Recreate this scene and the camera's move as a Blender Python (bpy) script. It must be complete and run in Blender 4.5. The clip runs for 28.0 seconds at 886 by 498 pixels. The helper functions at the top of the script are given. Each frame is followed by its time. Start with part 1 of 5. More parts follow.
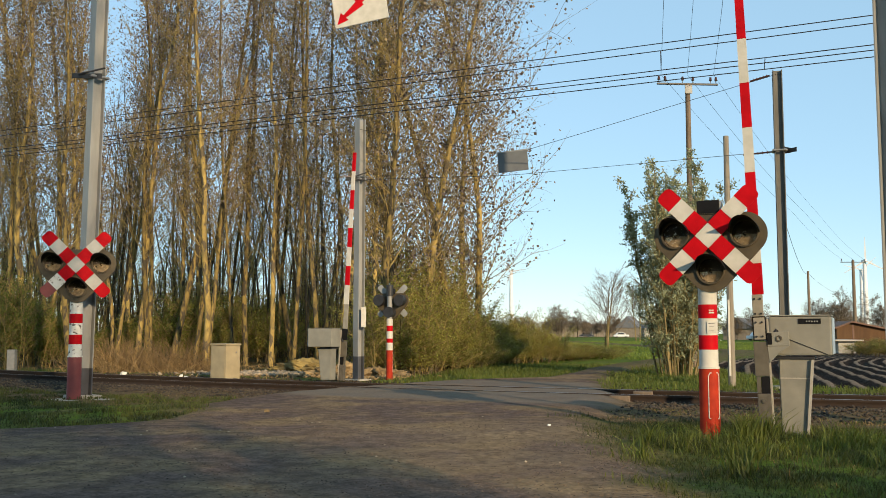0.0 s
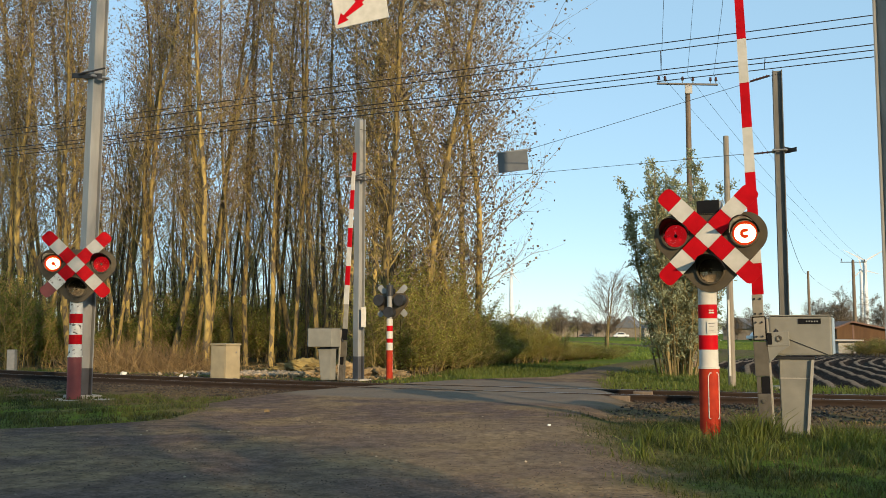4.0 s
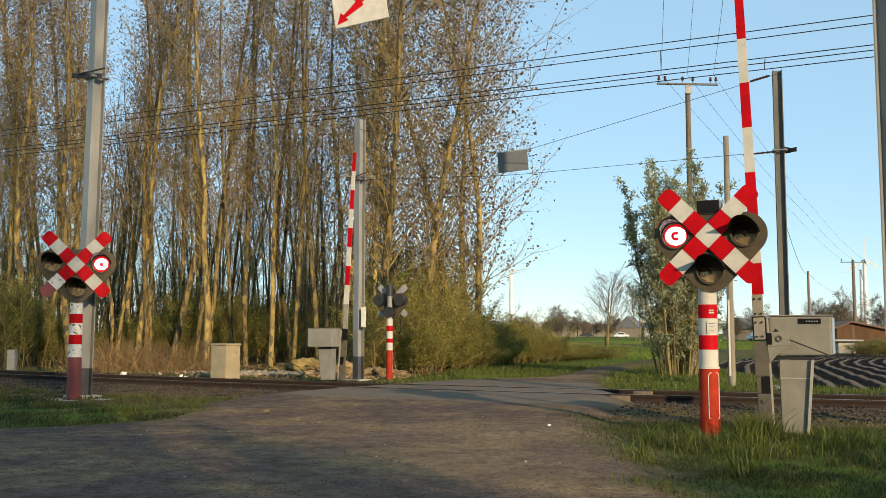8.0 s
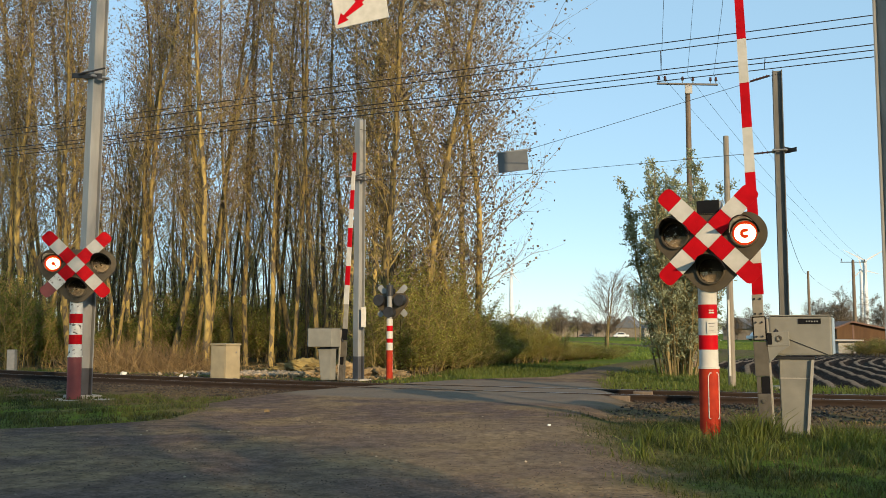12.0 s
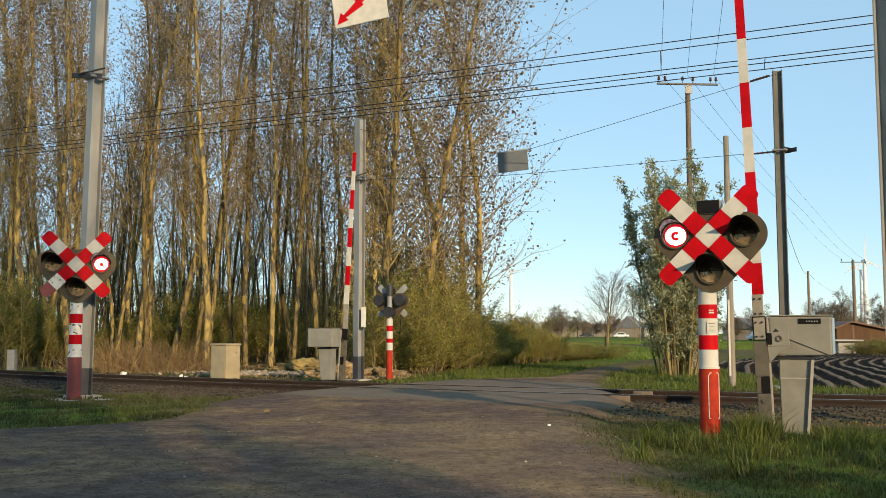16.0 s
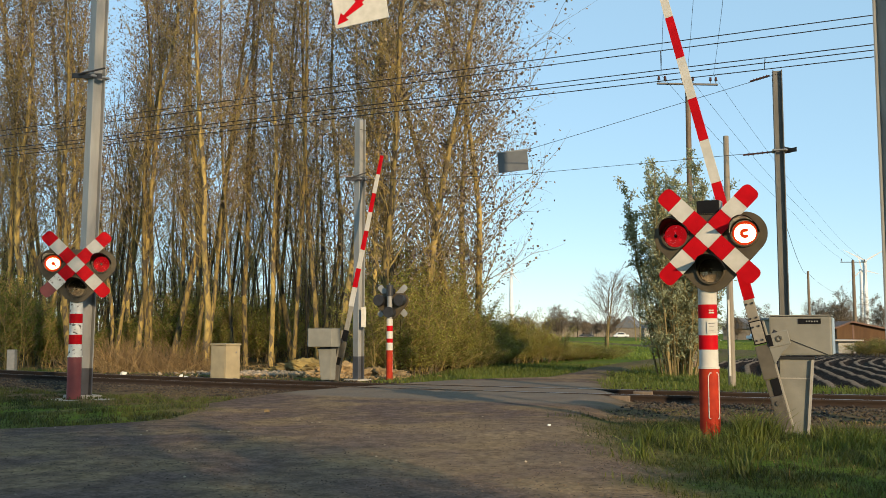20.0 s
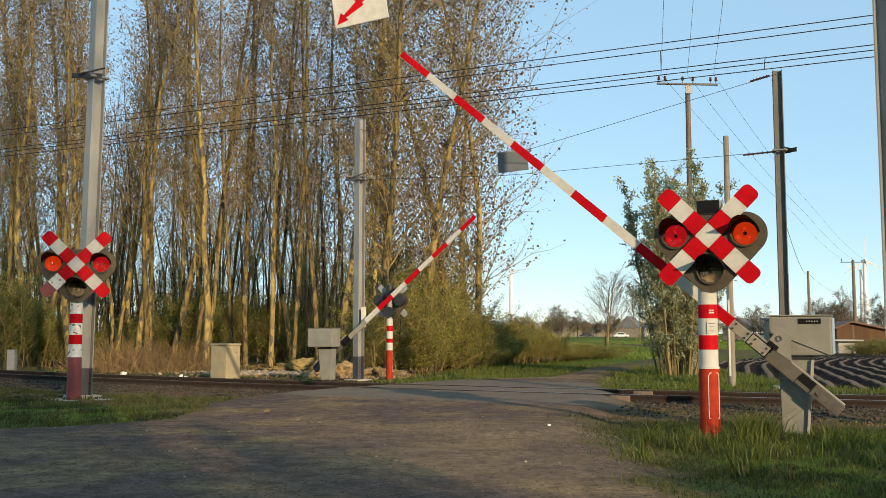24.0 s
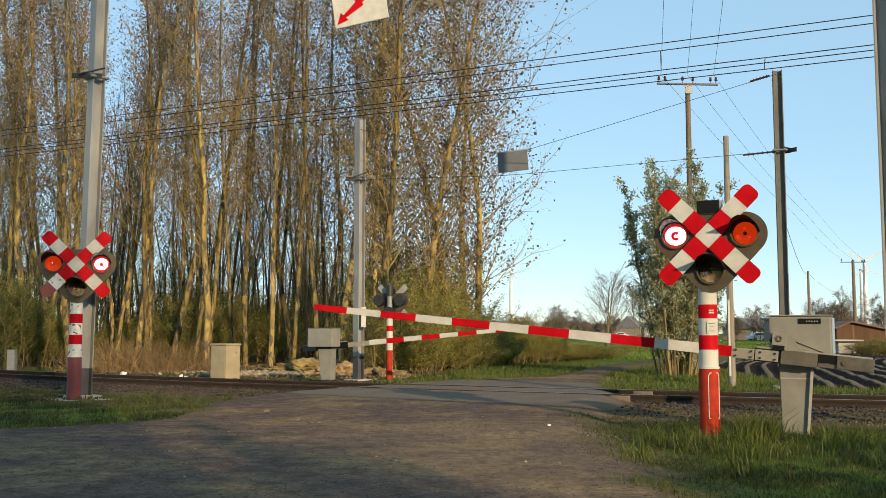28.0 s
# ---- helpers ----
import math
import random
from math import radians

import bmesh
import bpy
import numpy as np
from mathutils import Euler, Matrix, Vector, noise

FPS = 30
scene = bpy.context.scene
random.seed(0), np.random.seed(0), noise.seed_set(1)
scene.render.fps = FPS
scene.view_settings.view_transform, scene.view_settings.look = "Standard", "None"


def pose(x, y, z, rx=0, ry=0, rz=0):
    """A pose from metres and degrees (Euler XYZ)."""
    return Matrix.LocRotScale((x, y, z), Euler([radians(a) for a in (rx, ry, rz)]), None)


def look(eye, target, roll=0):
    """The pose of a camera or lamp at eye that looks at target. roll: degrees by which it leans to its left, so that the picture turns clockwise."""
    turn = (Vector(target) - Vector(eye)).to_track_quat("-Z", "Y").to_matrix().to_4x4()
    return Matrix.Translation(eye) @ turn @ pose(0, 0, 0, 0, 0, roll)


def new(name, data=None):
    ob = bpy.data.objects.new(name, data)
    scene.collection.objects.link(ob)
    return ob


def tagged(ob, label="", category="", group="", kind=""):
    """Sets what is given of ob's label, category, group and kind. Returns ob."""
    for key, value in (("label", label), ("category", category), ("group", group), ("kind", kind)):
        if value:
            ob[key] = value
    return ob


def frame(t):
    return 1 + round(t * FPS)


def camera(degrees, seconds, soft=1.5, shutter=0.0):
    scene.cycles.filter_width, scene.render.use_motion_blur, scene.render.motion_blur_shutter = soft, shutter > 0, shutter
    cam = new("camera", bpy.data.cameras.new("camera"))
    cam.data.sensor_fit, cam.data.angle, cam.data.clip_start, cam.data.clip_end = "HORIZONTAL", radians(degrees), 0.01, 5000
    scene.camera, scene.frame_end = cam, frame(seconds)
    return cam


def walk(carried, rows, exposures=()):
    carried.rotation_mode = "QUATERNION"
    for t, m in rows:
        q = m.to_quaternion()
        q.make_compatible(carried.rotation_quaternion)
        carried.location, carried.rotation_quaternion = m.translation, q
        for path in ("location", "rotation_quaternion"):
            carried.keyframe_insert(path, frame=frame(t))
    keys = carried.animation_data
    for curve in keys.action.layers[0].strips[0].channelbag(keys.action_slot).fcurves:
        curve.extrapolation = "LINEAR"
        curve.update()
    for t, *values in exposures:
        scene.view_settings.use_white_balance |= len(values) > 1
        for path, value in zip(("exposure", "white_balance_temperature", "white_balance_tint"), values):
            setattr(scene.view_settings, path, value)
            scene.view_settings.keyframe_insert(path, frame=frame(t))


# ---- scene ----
# The camera stands still on the track road, 1.1 m above the rails, and looks a little upward.
cam = camera(49.52, 28.0, soft=0.7)
EYE = look((0, 0, 1.1), (0, 1700, 1.1 + 149))
walk(cam, [(0.0, EYE), (28.0, EYE)], exposures=[(0.0, 0.39), (28.0, 0.39)])

# ---- daylight: a low evening sun behind the camera, to its right ----
SUN_EL, SUN_AZ = radians(16.5), math.atan2(0.43, -0.90)
world = bpy.data.worlds.new("evening_sky")
scene.world = world
world.use_nodes = True
wn = world.node_tree.nodes
sky = wn.new("ShaderNodeTexSky")
sky.sky_type, sky.sun_disc = "NISHITA", False
sky.sun_elevation, sky.sun_rotation = SUN_EL, SUN_AZ
sky.air_density, sky.dust_density, sky.ozone_density = 0.9, 0.0, 1.8
wn["Background"].inputs["Strength"].default_value = 0.179
veil = wn.new("ShaderNodeMixRGB")   # thin high haze evens the sky out
veil.inputs["Fac"].default_value, veil.inputs["Color2"].default_value = 0.69, (1.74, 2.80, 3.50, 1)
world.node_tree.links.new(sky.outputs[0], veil.inputs["Color1"])
world.node_tree.links.new(veil.outputs[0], wn["Background"].inputs["Color"])
sun = new("sun", bpy.data.lights.new("sun", "SUN"))
sun.data.energy, sun.data.angle, sun.data.color = 4.2, radians(0.6), (1.0, 0.76, 0.47)
toward = Vector((math.sin(SUN_AZ) * math.cos(SUN_EL), math.cos(SUN_AZ) * math.cos(SUN_EL), math.sin(SUN_EL)))
sun.matrix_world = look(toward * 200, (0, 0, 0))


# ---- materials ----
def material(name, color, rough=0.6, metal=0.0, second=None, scale=8.0, detail=5.0, bump=0.0, bump_scale=40.0,
             emit=0.0, spots=None, spot_at=0.62, spot_scale=3.0, vary=0.0, stretch=(1, 1, 1), spec=0.4, lum=None, through_light=0.0):
    """A surface: two tones in a noise, stains of a third, fine relief, and a little change from piece to piece."""
    m = bpy.data.materials.new(name)
    m.use_nodes = True
    nodes, links = m.node_tree.nodes, m.node_tree.links
    b = nodes["Principled BSDF"]
    b.inputs["Roughness"].default_value, b.inputs["Metallic"].default_value = rough, metal
    b.inputs["Specular IOR Level"].default_value = spec
    co = nodes.new("ShaderNodeTexCoord")
    mp = nodes.new("ShaderNodeMapping")
    mp.inputs["Scale"].default_value = stretch
    links.new(co.outputs["Object"], mp.inputs["Vector"])

    def tex(s, d):
        n = nodes.new("ShaderNodeTexNoise")
        n.inputs["Scale"].default_value, n.inputs["Detail"].default_value = s, d
        links.new(mp.outputs[0], n.inputs["Vector"])
        return n

    second = second or tuple(c * 0.8 for c in color)
    n1 = tex(scale, detail)
    r1 = nodes.new("ShaderNodeValToRGB")
    r1.color_ramp.elements[0].position, r1.color_ramp.elements[1].position = 0.34, 0.66
    r1.color_ramp.elements[0].color, r1.color_ramp.elements[1].color = (*second, 1), (*color, 1)
    links.new(n1.outputs["Fac"], r1.inputs["Fac"])
    out = r1.outputs["Color"]
    if spots:
        n2 = tex(spot_scale, 6)
        r2 = nodes.new("ShaderNodeValToRGB")
        r2.color_ramp.elements[0].position, r2.color_ramp.elements[1].position = spot_at, spot_at + 0.06
        links.new(n2.outputs["Fac"], r2.inputs["Fac"])
        mx = nodes.new("ShaderNodeMixRGB")
        mx.inputs["Color2"].default_value = (*spots, 1)
        links.new(r2.outputs["Color"], mx.inputs["Fac"])
        links.new(out, mx.inputs["Color1"])
        out = mx.outputs["Color"]
    if vary:
        info = nodes.new("ShaderNodeObjectInfo")
        geo = nodes.new("ShaderNodeNewGeometry")
        ad = nodes.new("ShaderNodeMath")
        ad.operation = "ADD"
        links.new(info.outputs["Random"], ad.inputs[0])
        links.new(geo.outputs["Random Per Island"], ad.inputs[1])
        fr = nodes.new("ShaderNodeMath")
        fr.operation = "FRACT"
        links.new(ad.outputs[0], fr.inputs[0])
        mr = nodes.new("ShaderNodeMapRange")
        mr.inputs["To Min"].default_value, mr.inputs["To Max"].default_value = 1 - vary, 1 + vary
        links.new(fr.outputs[0], mr.inputs["Value"])
        hs = nodes.new("ShaderNodeHueSaturation")
        links.new(mr.outputs[0], hs.inputs["Value"])
        links.new(out, hs.inputs["Color"])
        out = hs.outputs["Color"]
    links.new(out, b.inputs["Base Color"])
    if bump:
        n3 = tex(bump_scale, 4)
        bp = nodes.new("ShaderNodeBump")
        bp.inputs["Strength"].default_value, bp.inputs["Distance"].default_value = bump, 0.02
        links.new(n3.outputs["Fac"], bp.inputs["Height"])
        links.new(bp.outputs[0], b.inputs["Normal"])
    if through_light:   # thin leaves let light through
        tr = nodes.new("ShaderNodeBsdfTranslucent")
        links.new(out, tr.inputs["Color"])
        ms = nodes.new("ShaderNodeMixShader")
        ms.inputs["Fac"].default_value = through_light
        links.new(b.outputs[0], ms.inputs[1])
        links.new(tr.outputs[0], ms.inputs[2])
        links.new(ms.outputs[0], nodes["Material Output"].inputs["Surface"])
    if emit:
        b.inputs["Emission Color"].default_value = (*(lum or color), 1)
        b.inputs["Emission Strength"].default_value = emit
    return m


RED = material("red_sheeting", (0.48, 0.005, 0.010), 0.5, second=(0.36, 0.004, 0.008), scale=5, bump=0.05, spec=0.06)
WHITE = material("white_sheeting", (0.56, 0.53, 0.47), 0.45, second=(0.46, 0.44, 0.38), scale=6, bump=0.05, spec=0.1, spots=(0.45, 0.42, 0.36), spot_at=0.70)
RED_POST = material("red_post_paint", (0.40, 0.038, 0.014), 0.6, second=(0.28, 0.024, 0.012), scale=7, spec=0.1, spots=(0.20, 0.03, 0.02), spot_at=0.66, bump=0.1)
WHITE_DULL = material("dull_white_plate", (0.44, 0.43, 0.39), 0.5, second=(0.37, 0.36, 0.32), scale=8)
RED_FADED = material("faded_red_paint", (0.22, 0.050, 0.045), 0.6, second=(0.17, 0.04, 0.04), scale=7, bump=0.1)
WHITE_WORN = material("worn_white_paint", (0.72, 0.70, 0.64), 0.55, second=(0.60, 0.57, 0.50), scale=9, spots=(0.12, 0.10, 0.08), spot_at=0.58, spot_scale=16, bump=0.15)
PLATE = material("dark_brown_plate", (0.082, 0.062, 0.032), 0.6, second=(0.055, 0.042, 0.024), scale=6, bump=0.1)
BLACK = material("black_plastic", (0.012, 0.012, 0.013), 0.6, second=(0.008, 0.008, 0.009), scale=5, spec=0.1)
BLACK_METAL = material("black_metal", (0.03, 0.03, 0.033), 0.5, second=(0.02, 0.02, 0.02), scale=7, bump=0.1)
GREY_PAINT = material("grey_paint", (0.235, 0.225, 0.185), 0.6, second=(0.185, 0.178, 0.148), scale=4, spots=(0.22, 0.20, 0.16), spot_at=0.68, bump=0.08)
ARM_GREY = material("weathered_arm_plate", (0.115, 0.10, 0.074), 0.7, second=(0.08, 0.07, 0.052), scale=6, spots=(0.06, 0.052, 0.04), spot_at=0.62, bump=0.1)
ARM_PALE = material("pale_weathered_plate", (0.30, 0.275, 0.225), 0.65, second=(0.22, 0.20, 0.16), scale=6, spots=(0.13, 0.11, 0.085), spot_at=0.64, bump=0.1)
CAST = material("cast_counterweight", (0.11, 0.098, 0.078), 0.85, second=(0.07, 0.062, 0.05), scale=9, bump=0.3)
SIGN_BACK = material("grey_sign_back", (0.135, 0.14, 0.142), 0.6, second=(0.11, 0.114, 0.118), scale=4)
GREY_DARK = material("dark_grey_paint", (0.07, 0.072, 0.085), 0.6, second=(0.05, 0.052, 0.06), scale=5, bump=0.1)
BLUE_GREY = material("pale_blue_paint", (0.34, 0.42, 0.50), 0.45, second=(0.28, 0.36, 0.44), scale=3)
GALV = material("galvanised_steel", (0.30, 0.30, 0.285), 0.55, 0.1, second=(0.23, 0.23, 0.22), scale=5, spots=(0.24, 0.22, 0.19), spot_at=0.70, bump=0.06, stretch=(1, 1, 0.25))
GALV_DULL = material("weathered_steel_mast", (0.15, 0.143, 0.125), 0.7, 0.1, second=(0.10, 0.096, 0.086), scale=5, bump=0.08, stretch=(1, 1, 0.25))
STEEL = material("bare_steel", (0.32, 0.31, 0.29), 0.4, 0.7, second=(0.24, 0.22, 0.2), scale=12, bump=0.08)
RUST = material("rusty_rail", (0.036, 0.021, 0.013), 0.9, 0.0, second=(0.022, 0.014, 0.010), scale=14, bump=0.3, stretch=(0.3, 1, 1))
RAIL_TOP = material("worn_rail_head", (0.20, 0.18, 0.165), 0.35, 0.8, second=(0.14, 0.12, 0.11), scale=10, stretch=(0.2, 1, 1))
TIMBER = material("weathered_timber", (0.19, 0.14, 0.095), 0.8, second=(0.12, 0.088, 0.06), scale=9, bump=0.3, stretch=(1, 1, 0.15))
POST_PALE = material("pale_weathered_post", (0.27, 0.235, 0.18), 0.8, second=(0.20, 0.17, 0.13), scale=9, bump=0.3, stretch=(1, 1, 0.15))
CONCRETE = material("concrete", (0.36, 0.33, 0.28), 0.85, second=(0.29, 0.27, 0.23), scale=10, bump=0.2, spots=(0.2, 0.19, 0.16), spot_at=0.66)
BEIGE = material("beige_cabinet", (0.37, 0.30, 0.18), 0.6, second=(0.30, 0.245, 0.148), scale=4, spots=(0.3, 0.24, 0.15), spot_at=0.66, bump=0.08)
WIRE = material("dark_copper_wire", (0.035, 0.032, 0.03), 0.6, 0.4, second=(0.02, 0.02, 0.02))
BROWN_INS = material("brown_porcelain", (0.07, 0.03, 0.02), 0.25)
BARK = material("poplar_bark", (0.35, 0.25, 0.075), 0.9, second=(0.17, 0.125, 0.048), scale=7, bump=0.6, bump_scale=18, spots=(0.085, 0.068, 0.042), spot_at=0.50, spot_scale=6, vary=0.45, stretch=(1, 1, 0.4))
BARK_GREY = material("grey_bark", (0.10, 0.075, 0.042), 0.9, second=(0.05, 0.04, 0.026), scale=6, bump=0.5, bump_scale=18, vary=0.3, stretch=(1, 1, 0.4))
WILLOW_BARK = material("tan_willow_bark", (0.25, 0.19, 0.082), 0.9, second=(0.13, 0.10, 0.045), scale=6, bump=0.4, vary=0.2, stretch=(1, 1, 0.4))
TWIG = material("twigs", (0.32, 0.235, 0.078), 0.85, second=(0.17, 0.125, 0.05), scale=3, vary=0.3)
LEAF_BRONZE = material("young_bronze_leaves", (0.26, 0.195, 0.092), 0.6, second=(0.12, 0.092, 0.105), scale=0.7, vary=0.55, through_light=0.3)
LEAF_OLIVE = material("olive_leaves", (0.33, 0.31, 0.055), 0.6, second=(0.20, 0.195, 0.035), scale=0.8, vary=0.4, through_light=0.4)
LEAF_GREEN = material("green_leaves", (0.20, 0.215, 0.036), 0.6, second=(0.12, 0.135, 0.022), scale=0.8, vary=0.4, through_light=0.4)
LEAF_SILVER = material("silvery_willow_leaves", (0.40, 0.42, 0.26), 0.6, second=(0.25, 0.27, 0.15), scale=0.8, vary=0.4, through_light=0.4)
GRASS = material("grass_blades", (0.082, 0.092, 0.015), 0.6, second=(0.036, 0.044, 0.008), scale=0.6, vary=0.5, through_light=0.3)
GRASS_FRESH = material("fresh_grass_tuft", (0.145, 0.168, 0.028), 0.6, second=(0.085, 0.102, 0.017), scale=0.6, vary=0.4, through_light=0.4)
GRASS_MEADOW = material("meadow_grass", (0.175, 0.235, 0.036), 0.6, second=(0.12, 0.165, 0.026), scale=0.1, vary=0.3, through_light=0.4)
GRASS_DRY = material("dry_grass", (0.26, 0.17, 0.07), 0.8, second=(0.17, 0.11, 0.05), scale=0.6, vary=0.35)
STONE = material("ballast_stone", (0.070, 0.051, 0.033), 0.9, second=(0.027, 0.020, 0.015), scale=2, vary=0.45)
GRAVEL = material("road_gravel", (0.18, 0.128, 0.092), 0.95, second=(0.075, 0.055, 0.044), scale=2, vary=0.4, spec=0.1)
CLOD = material("dark_earth_clods", (0.075, 0.055, 0.040), 0.95, second=(0.035, 0.027, 0.022), scale=3, vary=0.4, spec=0.1)
PALE_STONE = material("pale_rubble", (0.33, 0.26, 0.18), 0.9, second=(0.26, 0.21, 0.15), scale=3, vary=0.3)
SAND = material("ochre_sand", (0.29, 0.195, 0.09), 0.95, second=(0.16, 0.11, 0.055), scale=7, bump=1.0, bump_scale=14, vary=0.3)
PLASTIC_WHITE = material("white_litter", (0.75, 0.74, 0.70), 0.5)


# ---- building helpers ----
def thing(name, m, label, category, group="", kind=""):
    ob = new(name)
    ob.empty_display_size = 0.2
    ob.matrix_world = m
    return tagged(ob, label, category, group, kind)


def mesh_of(name, bm, mat, smooth=False):
    me = bpy.data.meshes.new(name)
    bmesh.ops.recalc_face_normals(bm, faces=bm.faces[:])
    bm.to_mesh(me)
    bm.free()
    for mt in (mat if isinstance(mat, (list, tuple)) else (mat,)):
        me.materials.append(mt)
    if smooth:
        me.shade_smooth()
    return me


def part(name, bm, mat, parent, label="", m=None, smooth=False):
    ob = new(name, mesh_of(name, bm, mat, smooth))
    ob.parent = parent
    if m:
        ob.matrix_basis = m
    return tagged(ob, label)


def again(ob, parent, m):
    """One more piece on the same mesh."""
    o = new(ob.name.split(".")[0], ob.data)
    o.parent, o.matrix_basis = parent, m
    return o


def box(x0, y0, z0, x1, y1, z1, bevel=0.0, bm=None, m=None):
    bm2 = bmesh.new()
    bmesh.ops.create_cube(bm2, size=1)
    bmesh.ops.transform(bm2, matrix=Matrix.Translation(((x0 + x1) / 2, (y0 + y1) / 2, (z0 + z1) / 2)) @ Matrix.Diagonal((x1 - x0, y1 - y0, z1 - z0, 1)), verts=bm2.verts)
    if bevel:
        bmesh.ops.bevel(bm2, geom=bm2.edges[:], offset=bevel, segments=2, affect="EDGES", profile=0.6)
    if m:
        bmesh.ops.transform(bm2, matrix=m, verts=bm2.verts)
    return joined(bm, bm2)


def joined(bm, bm2):
    if bm is None:
        return bm2
    me = bpy.data.meshes.new("tmp")
    bm2.to_mesh(me)
    bm2.free()
    bm.from_mesh(me)
    bpy.data.meshes.remove(me)
    return bm


def rod(p0, p1, r0, r1=None, n=10, bm=None, caps=True):
    p0, p1 = Vector(p0), Vector(p1)
    bm2 = bmesh.new()
    bmesh.ops.create_cone(bm2, cap_ends=caps, segments=n, radius1=r0, radius2=r0 if r1 is None else r1, depth=(p1 - p0).length)
    q = (p1 - p0).to_track_quat("Z", "Y").to_matrix().to_4x4()
    bmesh.ops.transform(bm2, matrix=Matrix.Translation((p0 + p1) / 2) @ q, verts=bm2.verts)
    return joined(bm, bm2)


def prism(points, y0, y1, bm=None, bevel=0.0, m=None):
    """A flat outline of (x, z) points, given depth from y0 to y1."""
    bm2 = bmesh.new()
    f = bm2.faces.new([bm2.verts.new((x, y0, z)) for x, z in points])
    r = bmesh.ops.extrude_face_region(bm2, geom=[f])
    bmesh.ops.translate(bm2, vec=(0, y1 - y0, 0), verts=[v for v in r["geom"] if isinstance(v, bmesh.types.BMVert)])
    if bevel:
        bmesh.ops.bevel(bm2, geom=[e for e in bm2.edges], offset=bevel, segments=1, affect="EDGES")
    if m:
        bmesh.ops.transform(bm2, matrix=m, verts=bm2.verts)
    return joined(bm, bm2)


def ring(cx, cz, r0, r1, y0, y1, n=28, a0=0.0, a1=360.0, bm=None):
    """A tube wall round the y axis, whole or part of a turn."""
    bm2 = bmesh.new()
    whole = a1 - a0 >= 360
    rows = []
    for i in range(n if whole else n + 1):
        a = radians(a0 + (a1 - a0) * i / n)
        c, s = math.cos(a), math.sin(a)
        rows.append([bm2.verts.new((cx + r * c, y, cz + r * s)) for r, y in ((r0, y0), (r1, y0), (r1, y1), (r0, y1))])
    for i in range(n):
        p, q = rows[i], rows[(i + 1) % len(rows)]
        for k in range(4):
            bm2.faces.new((p[k], p[(k + 1) % 4], q[(k + 1) % 4], q[k]))
    if not whole:
        bm2.faces.new(rows[0]), bm2.faces.new(rows[-1])
    return joined(bm, bm2)


def disc(cx, cz, r, y0, y1, n=24, bm=None):
    return prism([(cx + r * math.cos(2 * math.pi * i / n), cz + r * math.sin(2 * math.pi * i / n)) for i in range(n)], y0, y1, bm)


def raw(name, verts, faces, mat, smooth=False):
    me = bpy.data.meshes.new(name)
    verts, faces = np.asarray(verts, np.float32), np.asarray(faces, np.int32)
    n, k = faces.shape
    me.vertices.add(len(verts))
    me.vertices.foreach_set("co", verts.ravel())
    me.loops.add(n * k)
    me.loops.foreach_set("vertex_index", faces.ravel())
    me.polygons.add(n)
    me.polygons.foreach_set("loop_start", np.arange(0, n * k, k, dtype=np.int32))
    me.update(calc_edges=True)
    me.validate()
    for mt in (mat if isinstance(mat, (list, tuple)) else (mat,)):
        me.materials.append(mt)
    if smooth:
        me.shade_smooth()
    return me


# ---- the lie of the land ----
SKEW = 24.5   # the railway runs away to the side by this angle
UX, UY = math.cos(radians(SKEW)), -math.sin(radians(SKEW))


def rail_y(x):
    """The nearer rail, in a slow curve; straight on past both ends."""
    c = np.clip(x, -16.0, 10.0)
    return 19.05 - 0.5 * c + 0.009 * c * c + (x - c) * (-0.5 + 0.018 * c)


def rail_slope(x):
    return -0.5 + 0.018 * np.clip(x, -16.0, 10.0)


def off_track(x, y):
    """How far a place lies from the middle of the track."""
    s = rail_slope(x)
    return (y - rail_y(x)) / np.sqrt(1 + s * s) - 0.717


ROAD_Y = np.array([-40.0, 0.0, 4.0, 6.5, 9.0, 11.3, 12.0, 13.0, 15.0, 17.0, 19.0, 21.5, 23.5, 25.0, 28.0, 32.6, 36.9, 41.6, 48.0, 60.0])
ROAD_L = np.array([-9.0, -9.0, -9.0, -9.0, -8.6, -5.6, -4.4, -3.6, -3.7, -3.7, -3.0, -1.3, 0.2, 2.6, 3.7, 5.0, 6.6, 8.7, 12.0, 18.0])
ROAD_R = np.array([2.2, 1.8, 1.7, 1.7, 1.7, 1.8, 1.85, 2.0, 2.5, 3.1, 3.35, 3.5, 3.8, 4.1, 4.8, 6.4, 8.3, 10.6, 14.0, 20.0])


def on_road(x, y):
    """Above 0 on the road, in metres from its edge."""
    return np.minimum(x - np.interp(y, ROAD_Y, ROAD_L), np.interp(y, ROAD_Y, ROAD_R) - x)


def wave(x, y, f, seed=0.0):
    """A cheap smooth unevenness between -1 and 1."""
    return (np.sin(x * f + seed) * np.cos(y * f * 1.13 - seed * 2) + np.sin((x * 0.7 - y * 1.3) * f * 1.9 + seed * 3) * 0.6
            + np.cos((x * 1.4 + y * 0.6) * f * 3.7 + seed) * 0.35) / 1.95


def blend(a, b, v):
    t = np.clip((v - a) / (b - a), 0, 1)
    return t * t * (3 - 2 * t)


